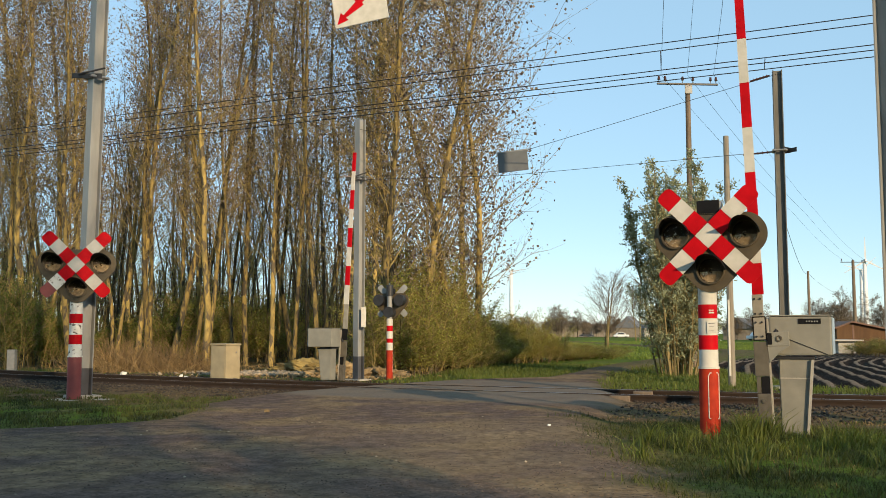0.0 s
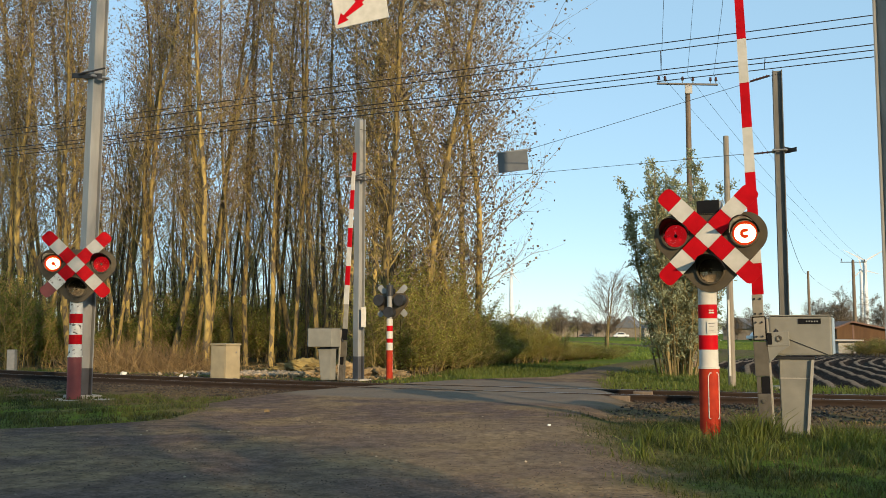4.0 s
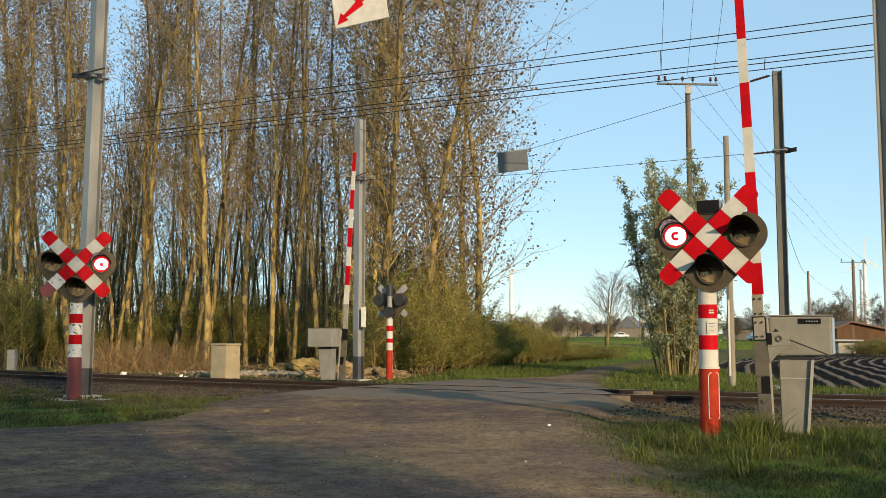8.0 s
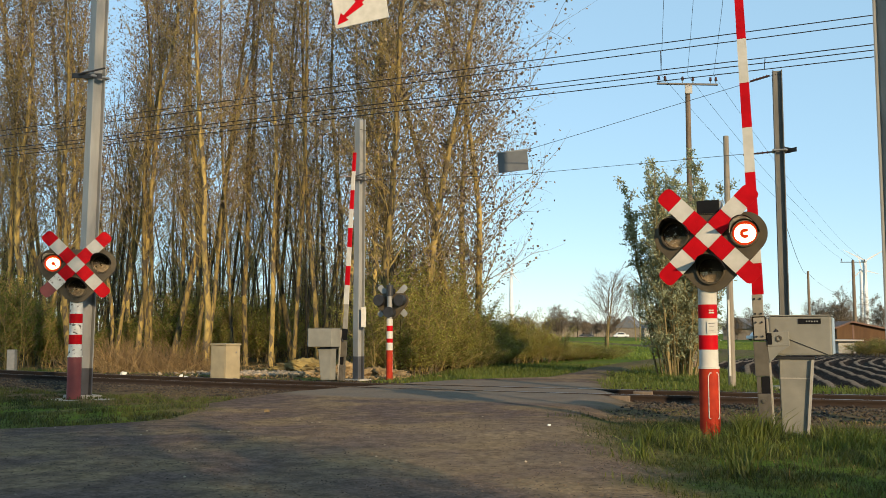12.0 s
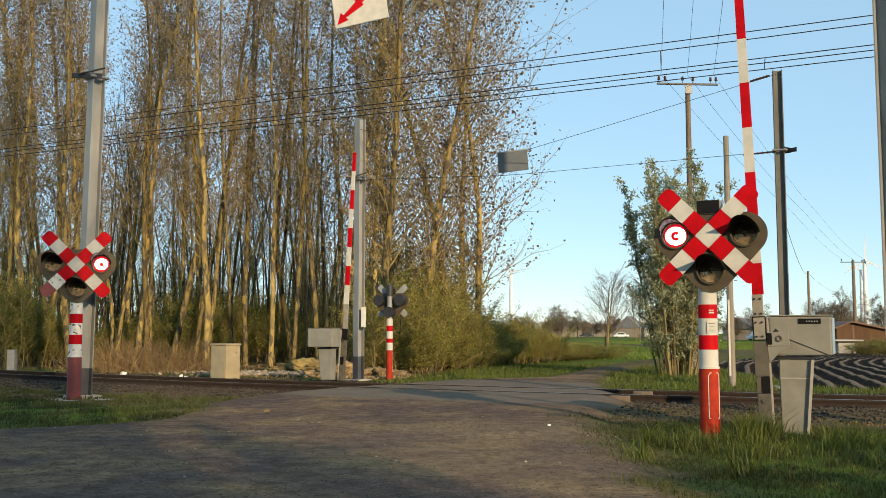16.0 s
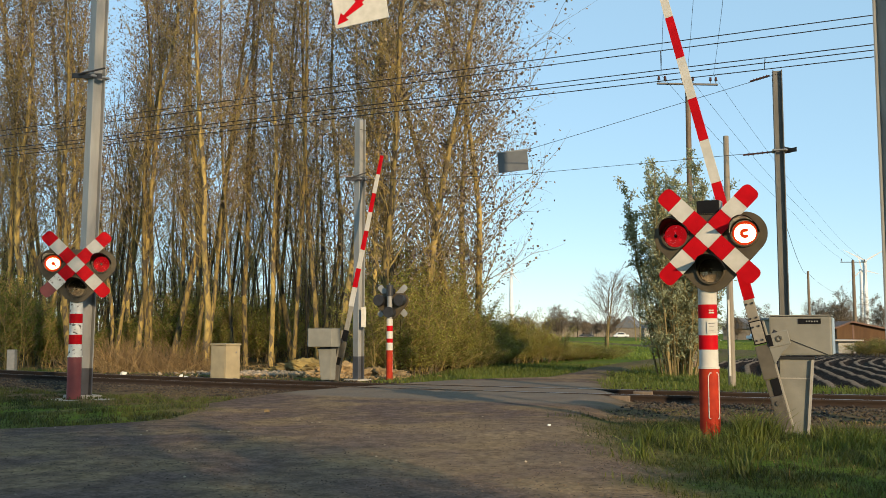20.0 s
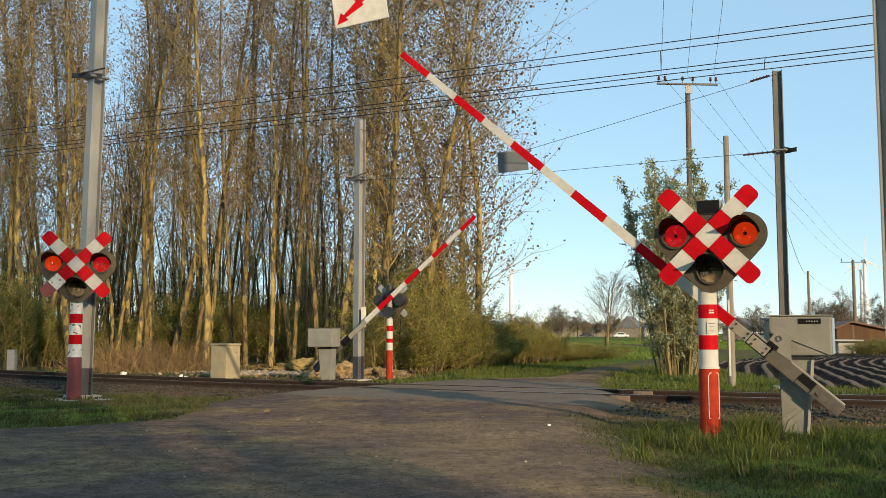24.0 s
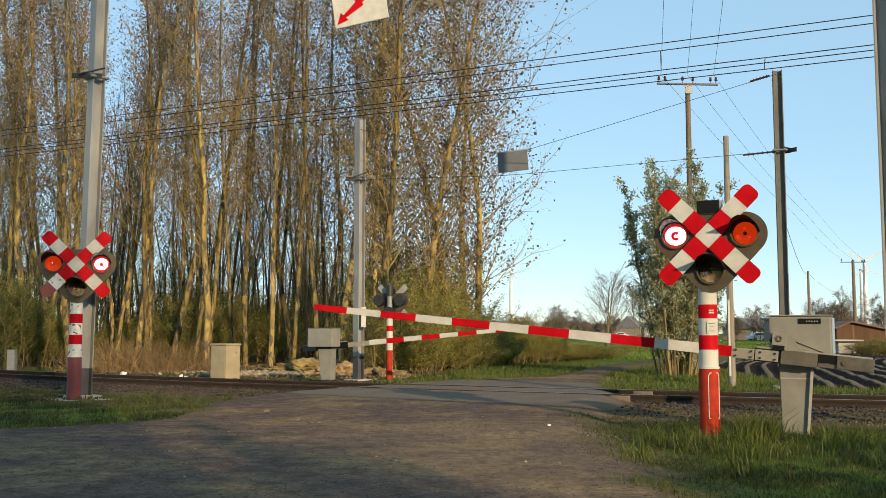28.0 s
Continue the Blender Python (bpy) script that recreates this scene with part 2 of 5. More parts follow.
def height(x, y):
    x, y = np.asarray(x, float), np.asarray(y, float)
    road = blend(-0.35, 0.35, on_road(x, y))
    d = np.abs(off_track(x, y))
    verge = -0.10 + 0.03 * wave(x, y, 1.1, 0.4) + 0.012 * wave(x, y, 5.0, 1.0)
    bed = -0.13 + 0.012 * wave(x, y, 9.0, 2.0)
    verge = np.where(off_track(x, y) > 4, verge - 0.06 * blend(6, 30, y - 15), verge)
    land = verge + (bed - verge) * blend(2.3, 1.4, d)
    flat = -0.012 + 0.006 * wave(x, y, 1.7, 3.0) + 0.004 * wave(x, y, 6.5, 5.0)
    out = land + (flat - land) * road
    f = field_mask(x, y)
    return out + f * (0.11 * furrow(x, y) - 0.07)


def lane(x, y):
    """How far across the ridges a place lies, in radians; they bend away at their far ends."""
    return (x - 0.31 * y - 0.012 * np.maximum(y - 36, 0) ** 2) * 2 * math.pi / 0.62


def furrow(x, y):
    """Straight ridges that run away from the railway: 1 on a ridge, 0 in a furrow."""
    return (0.5 + 0.5 * np.sin(lane(x, y))) * blend(52, 46, y)


def field_mask(x, y):
    """The ploughed field beyond the railway."""
    return blend(4.0, 5.2, off_track(x, y)) * blend(7.9, 9.2, x - (y - 24) * 0.10) * blend(75, 68, y) * blend(0.4, 1.4, x - np.interp(y, ROAD_Y, ROAD_R))

# ---- ground: one sheet to the horizon ----
def steps(lo, hi, fine, far):
    core = np.arange(lo, hi + fine / 2, fine)
    out = [hi]
    s = fine
    while out[-1] < far:
        s *= 1.25
        out.append(out[-1] + s)
    up = np.array(out[1:])
    return np.concatenate([(lo + hi) - up[::-1], core, up])


def ground_material():
    m = bpy.data.materials.new("ground_surface")
    m.use_nodes = True
    nodes, links = m.node_tree.nodes, m.node_tree.links
    b = nodes["Principled BSDF"]
    b.inputs["Roughness"].default_value, b.inputs["Specular IOR Level"].default_value = 0.95, 0.03
    co = nodes.new("ShaderNodeTexCoord")
    at = nodes.new("ShaderNodeVertexColor")
    at.layer_name = "cover"
    fa = nodes.new("ShaderNodeAttribute")
    fa.attribute_name = "ridge"
    sep = nodes.new("ShaderNodeSeparateColor")
    links.new(at.outputs["Color"], sep.inputs[0])

    def tex(s, d=6.0):
        n = nodes.new("ShaderNodeTexNoise")
        n.inputs["Scale"].default_value, n.inputs["Detail"].default_value = s, d
        links.new(co.outputs["Object"], n.inputs["Vector"])
        return n.outputs["Fac"]

    def ramp(fac, a, b_, pa=0.35, pb=0.65):
        r = nodes.new("ShaderNodeValToRGB")
        r.color_ramp.elements[0].position, r.color_ramp.elements[1].position = pa, pb
        r.color_ramp.elements[0].color, r.color_ramp.elements[1].color = (*a, 1), (*b_, 1)
        links.new(fac, r.inputs["Fac"])
        return r.outputs["Color"]

    def mix(fac, a, b_, kind="MIX"):
        x = nodes.new("ShaderNodeMixRGB")
        x.blend_type = kind
        if isinstance(fac, float):
            x.inputs["Fac"].default_value = fac
        else:
            links.new(fac, x.inputs["Fac"])
        links.new(a, x.inputs["Color1"])
        links.new(b_, x.inputs["Color2"])
        return x.outputs["Color"]

    grass = mix(ramp(tex(0.9), (0, 0, 0), (1, 1, 1), 0.50, 0.72), ramp(tex(14), (0.062, 0.095, 0.014), (0.125, 0.17, 0.024)), ramp(tex(11), (0.10, 0.085, 0.040), (0.15, 0.13, 0.055)))
    asphalt = mix(ramp(tex(0.8, 9), (0, 0, 0), (1, 1, 1), 0.44, 0.64), ramp(tex(30, 8), (0.098, 0.070, 0.060), (0.165, 0.119, 0.099)), ramp(tex(22, 8), (0.17, 0.118, 0.068), (0.29, 0.203, 0.12)))
    asphalt = mix(ramp(tex(19, 5), (0, 0, 0), (1, 1, 1), 0.62, 0.68), asphalt, ramp(tex(9), (0.055, 0.046, 0.04), (0.085, 0.07, 0.06)))
    asphalt = mix(0.8, asphalt, ramp(tex(5, 10), (0.55, 0.54, 0.53), (1.3, 1.25, 1.2), 0.32, 0.68), "MULTIPLY")
    du = nodes.new("ShaderNodeAttribute")
    du.attribute_name = "dust"
    asphalt = mix(du.outputs["Fac"], asphalt, ramp(tex(13, 10), (0.15, 0.103, 0.06), (0.36, 0.255, 0.15), 0.36, 0.64))
    deck = mix(ramp(tex(1.1), (0, 0, 0), (1, 1, 1), 0.4, 0.66), ramp(tex(40), (0.16, 0.124, 0.094), (0.225, 0.176, 0.134)), ramp(tex(26), (0.13, 0.106, 0.086), (0.19, 0.157, 0.126)))
    dirt = ramp(tex(16), (0.072, 0.052, 0.029), (0.165, 0.118, 0.066))
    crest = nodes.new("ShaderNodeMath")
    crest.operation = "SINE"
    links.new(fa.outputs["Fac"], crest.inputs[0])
    # furrow shade and sunlit crests are put into the soil colour as stripes
    shaded_soil = mix(ramp(crest.outputs[0], (0, 0, 0), (1, 1, 1), 0.45, 0.85), ramp(tex(5), (0.014, 0.010, 0.008), (0.028, 0.020, 0.015)), ramp(tex(6), (0.15, 0.112, 0.08), (0.235, 0.178, 0.128)))
    col = mix(sep.outputs[1], grass, dirt)
    col = mix(sep.outputs[2], col, shaded_soil)
    asphalt = mix(at.outputs["Alpha"], asphalt, deck)
    col = mix(sep.outputs[0], col, asphalt)
    links.new(col, b.inputs["Base Color"])
    bp = nodes.new("ShaderNodeBump")
    bp.inputs["Strength"].default_value, bp.inputs["Distance"].default_value = 0.7, 0.03
    links.new(tex(30, 12), bp.inputs["Height"])
    links.new(bp.outputs[0], b.inputs["Normal"])
    return m


def make_ground():
    xs, ys = steps(-18, 22, 0.14, 2600), steps(3, 42, 0.14, 2600)
    X, Y = np.meshgrid(xs, ys)
    Z = height(X, Y)
    far = blend(60, 200, np.hypot(X, Y))
    Z = Z * (1 - far) - 0.15 * far
    nx, ny = len(xs), len(ys)
    i = np.arange(nx * ny).reshape(ny, nx)
    faces = np.stack([i[:-1, :-1], i[:-1, 1:], i[1:, 1:], i[1:, :-1]], -1).reshape(-1, 4)
    me = raw("ground", np.stack([X, Y, Z], -1).reshape(-1, 3), faces, ground_material(), True)
    edge = on_road(X, Y) + 0.30 * wave(X, Y, 1.9, 1.5) + 0.16 * wave(X, Y, 6.0, 2.5)
    near = np.clip(1 - (Y - 26) / 10, 0.15, 1)
    road = blend(-0.35, 0.45, edge) * near
    # dusty, sandy patches worn into the road, with sunlight put into their brighter colour
    dust = np.zeros_like(X)
    for cx, cy, rx, ry, k in ((0.6, 11.0, 1.7, 1.2, 1.0), (-4.6, 9.6, 0.7, 0.35, 0.6), (-1.2, 9.2, 1.6, 0.5, 0.5), (0.4, 8.6, 1.4, 1.6, 0.6), (-6.2, 8.3, 1.2, 0.4, 0.6), (1.2, 24.6, 2.4, 0.7, 0.8)):
        dust = np.maximum(dust, k * np.exp(-((X - cx) / rx) ** 2 - ((Y - cy) / ry) ** 2) * (0.6 + 0.4 * wave(X, Y, 3.1, 6.0)))
    d = np.abs(off_track(X, Y))
    dirt = np.maximum(blend(3.0, 1.9, d), blend(0.2, 0.9, wave(X, Y, 0.8, 4.0)) * 0.6 * (Y < 24))
    dirt = np.maximum(dirt, blend(-5.6, -4.7, off_track(X, Y) + 0.5 * wave(X, Y, 1.6, 3.3) + 0.8 * (X < 0)) * (off_track(X, Y) < 0))
    dirt = np.maximum(dirt, blend(-1.2, 0.0, edge) * 0.75)
    stand = blend(2.2, 4.5, off_track(X, Y)) * blend(0.6, -0.8, X - np.interp(Y, [20, 30, 60], [-2.0, 1.0, 6.0])) * (Y < 80)
    dirt = np.maximum(dirt, stand * 0.8)
    deck = blend(3.6, 2.9, np.abs(off_track(X, Y)) + 0.15 * wave(X, Y, 2.0, 1.0)) * (1 - 0.25 * blend(0.1, 0.8, wave(X, Y, 1.4, 2.0)))
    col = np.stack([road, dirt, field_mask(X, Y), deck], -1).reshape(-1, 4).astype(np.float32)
    ca = me.color_attributes.new("cover", "FLOAT_COLOR", "POINT")
    ca.data.foreach_set("color", col.ravel())
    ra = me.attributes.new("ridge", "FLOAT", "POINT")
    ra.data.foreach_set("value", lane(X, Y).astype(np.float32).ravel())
    da = me.attributes.new("dust", "FLOAT", "POINT")
    da.data.foreach_set("value", dust.astype(np.float32).ravel())
    return tagged(new("ground", me), "grass verge, dusty track road and ploughed field in one sheet", "ground", kind="structure")


make_ground()

# ---- the railway ----
RAIL_OUT = [(-0.036, 0.0), (0.036, 0.0), (0.036, -0.036), (0.009, -0.052), (0.009, -0.125), (0.07, -0.14), (0.07, -0.152), (-0.07, -0.152), (-0.07, -0.14), (-0.009, -0.125), (-0.009, -0.052), (-0.036, -0.036)]


def rail_point(x, side):
    s = float(rail_slope(x))
    n = math.hypot(1, s)
    return x - s / n * side, float(rail_y(x)) + side / n


def rail(side, label):
    xs = np.concatenate([np.arange(-90, -18, 6.0), np.arange(-18, 14, 0.5), np.arange(14, 80, 6.0)])
    root = thing("rail", pose(0, 0, 0), label, "rail", "rails of the track")
    vs, fs, top_v, top_f = [], [], [], []
    k = len(RAIL_OUT)
    for n, x in enumerate(xs):
        s = float(rail_slope(x))
        q = math.hypot(1, s)
        px, py = rail_point(x, side)
        for a, z in RAIL_OUT:
            vs.append((px - s / q * a, py + a / q, z))
        for a in (-0.033, 0.033):
            top_v.append((px - s / q * a, py + a / q, 0.002))
        if n:
            o = (n - 1) * k
            fs += [(o + j, o + (j + 1) % k, o + k + (j + 1) % k, o + k + j) for j in range(k)]
            o = (n - 1) * 2
            top_f.append((o, o + 1, o + 3, o + 2))
    ob = new("rail_body", raw("rail_body", vs, fs, RUST))
    ob.parent = root
    ob = tagged(new("running_surface", raw("running_surface", top_v, top_f, RAIL_TOP)), "worn shiny rail head")
    ob.parent = root


rail(0.0, "rusty steel running rail beside the ballast")
rail(1.435, "rusty steel running rail on the far side")

# sleepers, mostly sunk in the ballast
track_bed = thing("sleepers", pose(0, 0, 0), "dark weathered sleepers sunk in the ballast", "sleepers", kind="structure")
first = None
for x in np.arange(-22, 16, 0.56):
    if -2.2 < x < 3.2:
        continue
    px, py = rail_point(x, 0.717)
    m = pose(px, py, -0.215, 0, 0, math.degrees(math.atan(float(rail_slope(x)))))
    if first is None:
        first = part("sleeper", box(-0.12, -1.25, -0.12, 0.12, 1.25, 0.085, 0.015), TIMBER, track_bed, m=m)
    else:
        again(first, track_bed, m)

# ---- crossing signals ----
def hull(points):
    pts = sorted(set((round(a, 4), round(b, 4)) for a, b in points))

    def half(ps):
        out = []
        for p in ps:
            while len(out) > 1 and (out[-1][0] - out[-2][0]) * (p[1] - out[-2][1]) - (out[-1][1] - out[-2][1]) * (p[0] - out[-2][0]) <= 0:
                out.pop()
            out.append(p)
        return out[:-1]
    return half(pts) + half(pts[::-1])


LAMPS = ((-0.405, 0.015), (0.425, 0.015), (0.015, -0.43))


def plate_with_holes(y0, y1, hole):
    out = hull([(cx + 0.262 * math.cos(a), cz + 0.262 * math.sin(a)) for cx, cz in LAMPS for a in np.linspace(0, 2 * math.pi, 40)])
    bm = bmesh.new()
    edges = []
    for loop in [out] + [[(cx + hole * math.cos(2 * math.pi * i / 28), cz + hole * math.sin(2 * math.pi * i / 28)) for i in range(28)] for cx, cz in LAMPS]:
        vs = [bm.verts.new((x, y0, z)) for x, z in loop]
        edges += [bm.edges.new((vs[i], vs[(i + 1) % len(vs)])) for i in range(len(vs))]
    fill = bmesh.ops.triangle_fill(bm, use_beauty=True, use_dissolve=False, edges=edges)
    faces = [g for g in fill["geom"] if isinstance(g, bmesh.types.BMFace)]
    r = bmesh.ops.extrude_face_region(bm, geom=faces)
    bmesh.ops.translate(bm, vec=(0, y1 - y0, 0), verts=[v for v in r["geom"] if isinstance(v, bmesh.types.BMVert)])
    return bm


GLASS = bpy.data.materials.new("lens_glass")
GLASS.use_nodes = True
gb = GLASS.node_tree.nodes["Principled BSDF"]
gb.inputs["Transmission Weight"].default_value, gb.inputs["Roughness"].default_value = 1.0, 0.12
gb.inputs["Base Color"].default_value, gb.inputs["IOR"].default_value = (0.93, 0.88, 0.82, 1), 1.12
DULL = material("dull_reflector", (0.24, 0.195, 0.125), 0.35, 0.3, second=(0.11, 0.088, 0.055), scale=14)
MIRROR = material("lamp_reflector", (0.62, 0.55, 0.44), 0.22, 0.9, second=(0.32, 0.26, 0.19), scale=9, spots=(0.06, 0.05, 0.04), spot_at=0.52, spot_scale=11)
PIT = material("dark_lamp_inside", (0.035, 0.026, 0.018), 0.5, second=(0.02, 0.015, 0.012), scale=8)
GLOW = {
    "gold": (material("lit_pale_gold", (0.3, 0.2, 0.08), emit=0.75, lum=(1.0, 0.52, 0.13)), material("lit_brown", (0.14, 0.10, 0.05), emit=0.10, lum=(1.0, 0.55, 0.2)),
             material("dying_brown", (0.14, 0.10, 0.05), emit=0.06, lum=(1.0, 0.5, 0.15))),
    "rose": (material("lit_rose_white", (1, 0.9, 0.9), emit=6.0, lum=(1.0, 0.80, 0.82)), material("lit_red", (0.08, 0.004, 0.004), emit=0.55, lum=(1.0, 0.010, 0.022), spec=0.1),
             material("dying_red", (0.06, 0.004, 0.004), emit=0.30, lum=(1.0, 0.012, 0.022), spec=0.1)),
    "amber": (material("lit_warm_white", (1, 0.9, 0.7), emit=6.0, lum=(1.0, 0.80, 0.48)), material("lit_orange", (0.08, 0.01, 0.003), emit=0.6, lum=(1.0, 0.06, 0.008), spec=0.1),
              material("dying_orange", (0.06, 0.008, 0.003), emit=0.40, lum=(1.0, 0.055, 0.006), spec=0.1)),
}


def drum(parent, cx, cz, tone, star=False):
    """A made-up insert, turned on an upright axle to flash the lamp: one side shines, one side glows faintly, one side
    is dark.
    """
    bright, rim, faint = GLOW[tone]
    r, depth = 0.150, 0.0866
    bm = bmesh.new()

    def fan(radius, y, slot, turn, a0=0.0, a1=360.0, inner=0.0, flat=1.0):
        n = 30
        for i in range(n):
            p = [radians(a0 + (a1 - a0) * j / n) for j in (i, i + 1)]
            loop = [(radius * math.cos(p[0]), radius * math.sin(p[0])), (radius * math.cos(p[1]), radius * math.sin(p[1]))]
            loop += [(inner * math.cos(p[1]), inner * math.sin(p[1])), (inner * math.cos(p[0]), inner * math.sin(p[0]))] if inner else [(0, 0)]
            f = bm.faces.new([bm.verts.new(turn @ Vector((x, y, z * flat))) for x, z in loop])
            f.material_index = slot
    for k in range(3):
        turn = Matrix.Rotation(radians(120 * k), 3, "Z")
        quad = [bm.verts.new(turn @ Vector((x, -depth, z))) for x, z in ((-r, -r), (r, -r), (r, r), (-r, r))]
        bm.faces.new(quad).material_index = 3
        if k == 0:    # shining: a white-hot reflector with a coloured rim and the bulb holder before it
            fan(0.149, -depth - 0.004, 1, turn)
            if tone == "gold":   # the moon-white lamp only glimmers, in its upper half
                for a0 in (12, 50, 85, 120, 150):
                    fan(0.105, -depth - 0.008, 0, turn, a0, a0 + 22, 0.03)
                fan(0.13, -depth - 0.008, 4, turn, 190, 222, 0.05)
            else:
                fan(0.116 if star else 0.128, -depth - 0.008, 0, turn, flat=0.9)
                if star:
                    fan(0.036, -depth - 0.012, 1, turn)
                    fan(0.075, -depth - 0.012, 1, turn, 300, 335, 0.02)
                else:
                    fan(0.060, -depth - 0.012, 1, turn, 38, 325, 0.018)
        elif k == 1:  # dying away
            fan(0.140, -depth - 0.004, 2, turn)
            fan(0.022, -depth - 0.008, 3, turn)
            fan(0.112, -depth - 0.006, 1, turn, 190, 222, 0.065)
            fan(0.085, -depth - 0.006, 1, turn, 305, 330, 0.05)
            fan(0.075, -depth - 0.006, 1, turn, 80, 110, 0.05)
        else:         # dark reflector: visor shade over its top half and a glint are coloured in
            fan(0.142, -depth - 0.004, 5, turn, 185, 355)
            fan(0.120, -depth - 0.008, 4, turn, 190, 222, 0.05)
            fan(0.030, -depth - 0.010, 4, turn, 60, 300, 0.012)
    return part("lamp_insert", bm, [bright, rim, faint, PIT, MIRROR, DULL], parent, "added insert behind the lens, turned to make the lamp flash", pose(cx, 0.13, cz))


def cell(k, mat_round):
    """One square of a cross board, k squares out from the middle; the end squares have rounded corners."""
    c = 0.222
    if not mat_round:
        return [(k * c - c / 2 + 0.002, -c / 2), (k * c + c / 2 - 0.002, -c / 2), (k * c + c / 2 - 0.002, c / 2), (k * c - c / 2 + 0.002, c / 2)]
    s = 1 if k > 0 else -1
    x0, x1, r = k * c - s * c / 2, k * c + s * c / 2, 0.07
    pts = [(x0, -c / 2)]
    for cz, a0 in ((-c / 2 + r, -90), (c / 2 - r, 0)):
        for i in range(5):
            a = radians(a0 + 90 * i / 4)
            pts.append((x1 - s * r + s * r * math.cos(a), cz + r * math.sin(a)))
    return pts + [(x0, c / 2)]


def signal(m, label, worn=False, head_z=2.39, head_turn=0.0, head_x=0.0, facing=0.0, head_size=1.0, tones=("rose", "amber")):
    root = thing("crossing_signal", m, label, "crossing signal", "signals of the level crossing")
    low = RED_FADED if worn else RED_POST
    white = WHITE_WORN if worn else WHITE
    levels = [("post_base", -0.15, 0.78, low, 0.122), ("white_band", 0.78, 1.0, white, 0.115), ("red_band", 1.0, 1.175, RED, 0.115), ("white_band", 1.175, 1.38, white, 0.115), ("red_band", 1.38, 1.55, RED, 0.115), ("post_top", 1.55, head_z + 0.2 if head_size != 1.0 else head_z - 0.60, white, 0.112)]
    thin = 1.0
    if head_size != 1.0:   # the far post is slimmer, with a bare pipe above its bands
        thin = 0.72
        levels = [("post_base", -0.15, 0.75, low, 0.118), ("white_band", 0.75, 0.95, white, 0.115), ("red_band", 0.95, 1.06, RED, 0.115), ("white_band", 1.06, 1.25, white, 0.115), ("red_band", 1.25, 1.40, RED, 0.115), ("white_band", 1.40, 1.58, white, 0.115), ("pipe", 1.58, head_z + 0.12, GALV, 0.095), ("pipe_cap", head_z + 0.12, head_z + 0.42, BLACK_METAL, 0.13)]
    for name, z0, z1, mat, r in levels:
        bm = rod((0, 0, z0), (0, 0, z1), r * thin, n=56)
        part(name, bm, mat, root, smooth=False)
    part("collar", ring(0, 0, 0.118 * thin, 0.130 * thin, -0.012, 0.012, bm=None), white, root, m=pose(0, 0, 0.78, 90))
    if not worn:
        # an inspection door with a pale seal, set in the base
        bm = bmesh.new()
        pts = [(-0.062, 0.17), (0.062, 0.17), (0.07, 0.19), (0.07, 0.68), (0.05, 0.72), (-0.05, 0.72), (-0.07, 0.68), (-0.07, 0.19)]
        for i in range(len(pts)):
            (xa, za), (xb, zb) = pts[i], pts[(i + 1) % len(pts)]
            rod((xa, -math.sqrt(0.124 ** 2 - xa * xa), za), (xb, -math.sqrt(0.124 ** 2 - xb * xb), zb), 0.006, n=5, bm=bm)
        part("door_seal", bm, WHITE, root, m=pose(0, 0, 0, 0, 0, 14))
    if head_size == 1.0:
        a = radians(head_turn)
        part("spine", rod((-0.28 * math.sin(a), 0.28 * math.cos(a), head_z - 0.75), (-0.28 * math.sin(a), 0.28 * math.cos(a), head_z + 0.22), 0.05, n=12, bm=rod((0, 0, head_z - 0.68), (-0.28 * math.sin(a), 0.28 * math.cos(a), head_z - 0.62), 0.05, n=10)), GALV, root)
    head = new("signal_head")
    head.parent, head.matrix_basis = root, pose(head_x + 0.15 * math.sin(radians(head_turn)), -0.15 * math.cos(radians(head_turn)), head_z, 0, 0, head_turn) @ Matrix.Diagonal((head_size, head_size, head_size, 1))
    part("backing_plate", plate_with_holes(0.0, 0.05, 0.155), PLATE, head)
    for n, (cx, cz) in enumerate(LAMPS):
        part("lamp_housing", disc(cx, cz, 0.205, 0.31, 0.33, bm=ring(cx, cz, 0.195, 0.205, 0.045, 0.32)), BLACK_METAL, head)
        part("lamp_rim", ring(cx, cz, 0.150, 0.168, -0.035, 0.012), PLATE, head)
        bm = ring(cx, cz, 0.168, 0.178, -0.42, 0.0, n=24, a0=2, a1=178)
        for v in bm.verts:   # the visor slants back at its ends
            if v.co.y < -0.1:
                v.co.y += 0.35 * (1 - max(0.0, (v.co.z - cz) / 0.178))
        part("visor", bm, BLACK, head, "dark lamp visor")
        bm = disc(cx, cz, 0.15, -0.012, -0.006, 28)
        lens = part("lens", bm, GLASS, head, "clear ribbed lens")
        lens.visible_shadow = False
        if n == 2 and head_size != 1.0:
            part("lamp_core", disc(cx, cz, 0.152, 0.012, 0.022), PIT, head)
            part("reflector", ring(cx, cz, 0.075, 0.12, 0.004, 0.010, 10, 195, 240), MIRROR, head)
    if head_size == 1.0:
        inserts = [drum(head, *LAMPS[0], tones[0], worn), drum(head, *LAMPS[1], tones[1], worn), drum(head, *LAMPS[2], "gold")]
    else:
        inserts = []
    # two crossed boards: seven squares each, red at the ends; the second lies behind the first
    for b, tilt in enumerate((45, -45)):
        turn = Matrix.Rotation(radians(-tilt), 4, "Y")
        y0 = -0.058 + 0.016 * b
        for k in range(-3, 4):
            if b and k == 0:
                continue
            mat = GALV if head_size != 1.0 else RED if k % 2 else WHITE
            if worn and b == 0 and k < -1:
                mat = RED_FADED if k == -3 else WHITE_WORN
            part("board_square", prism(cell(k, abs(k) == 3), y0, y0 + 0.014, m=turn), mat, head)
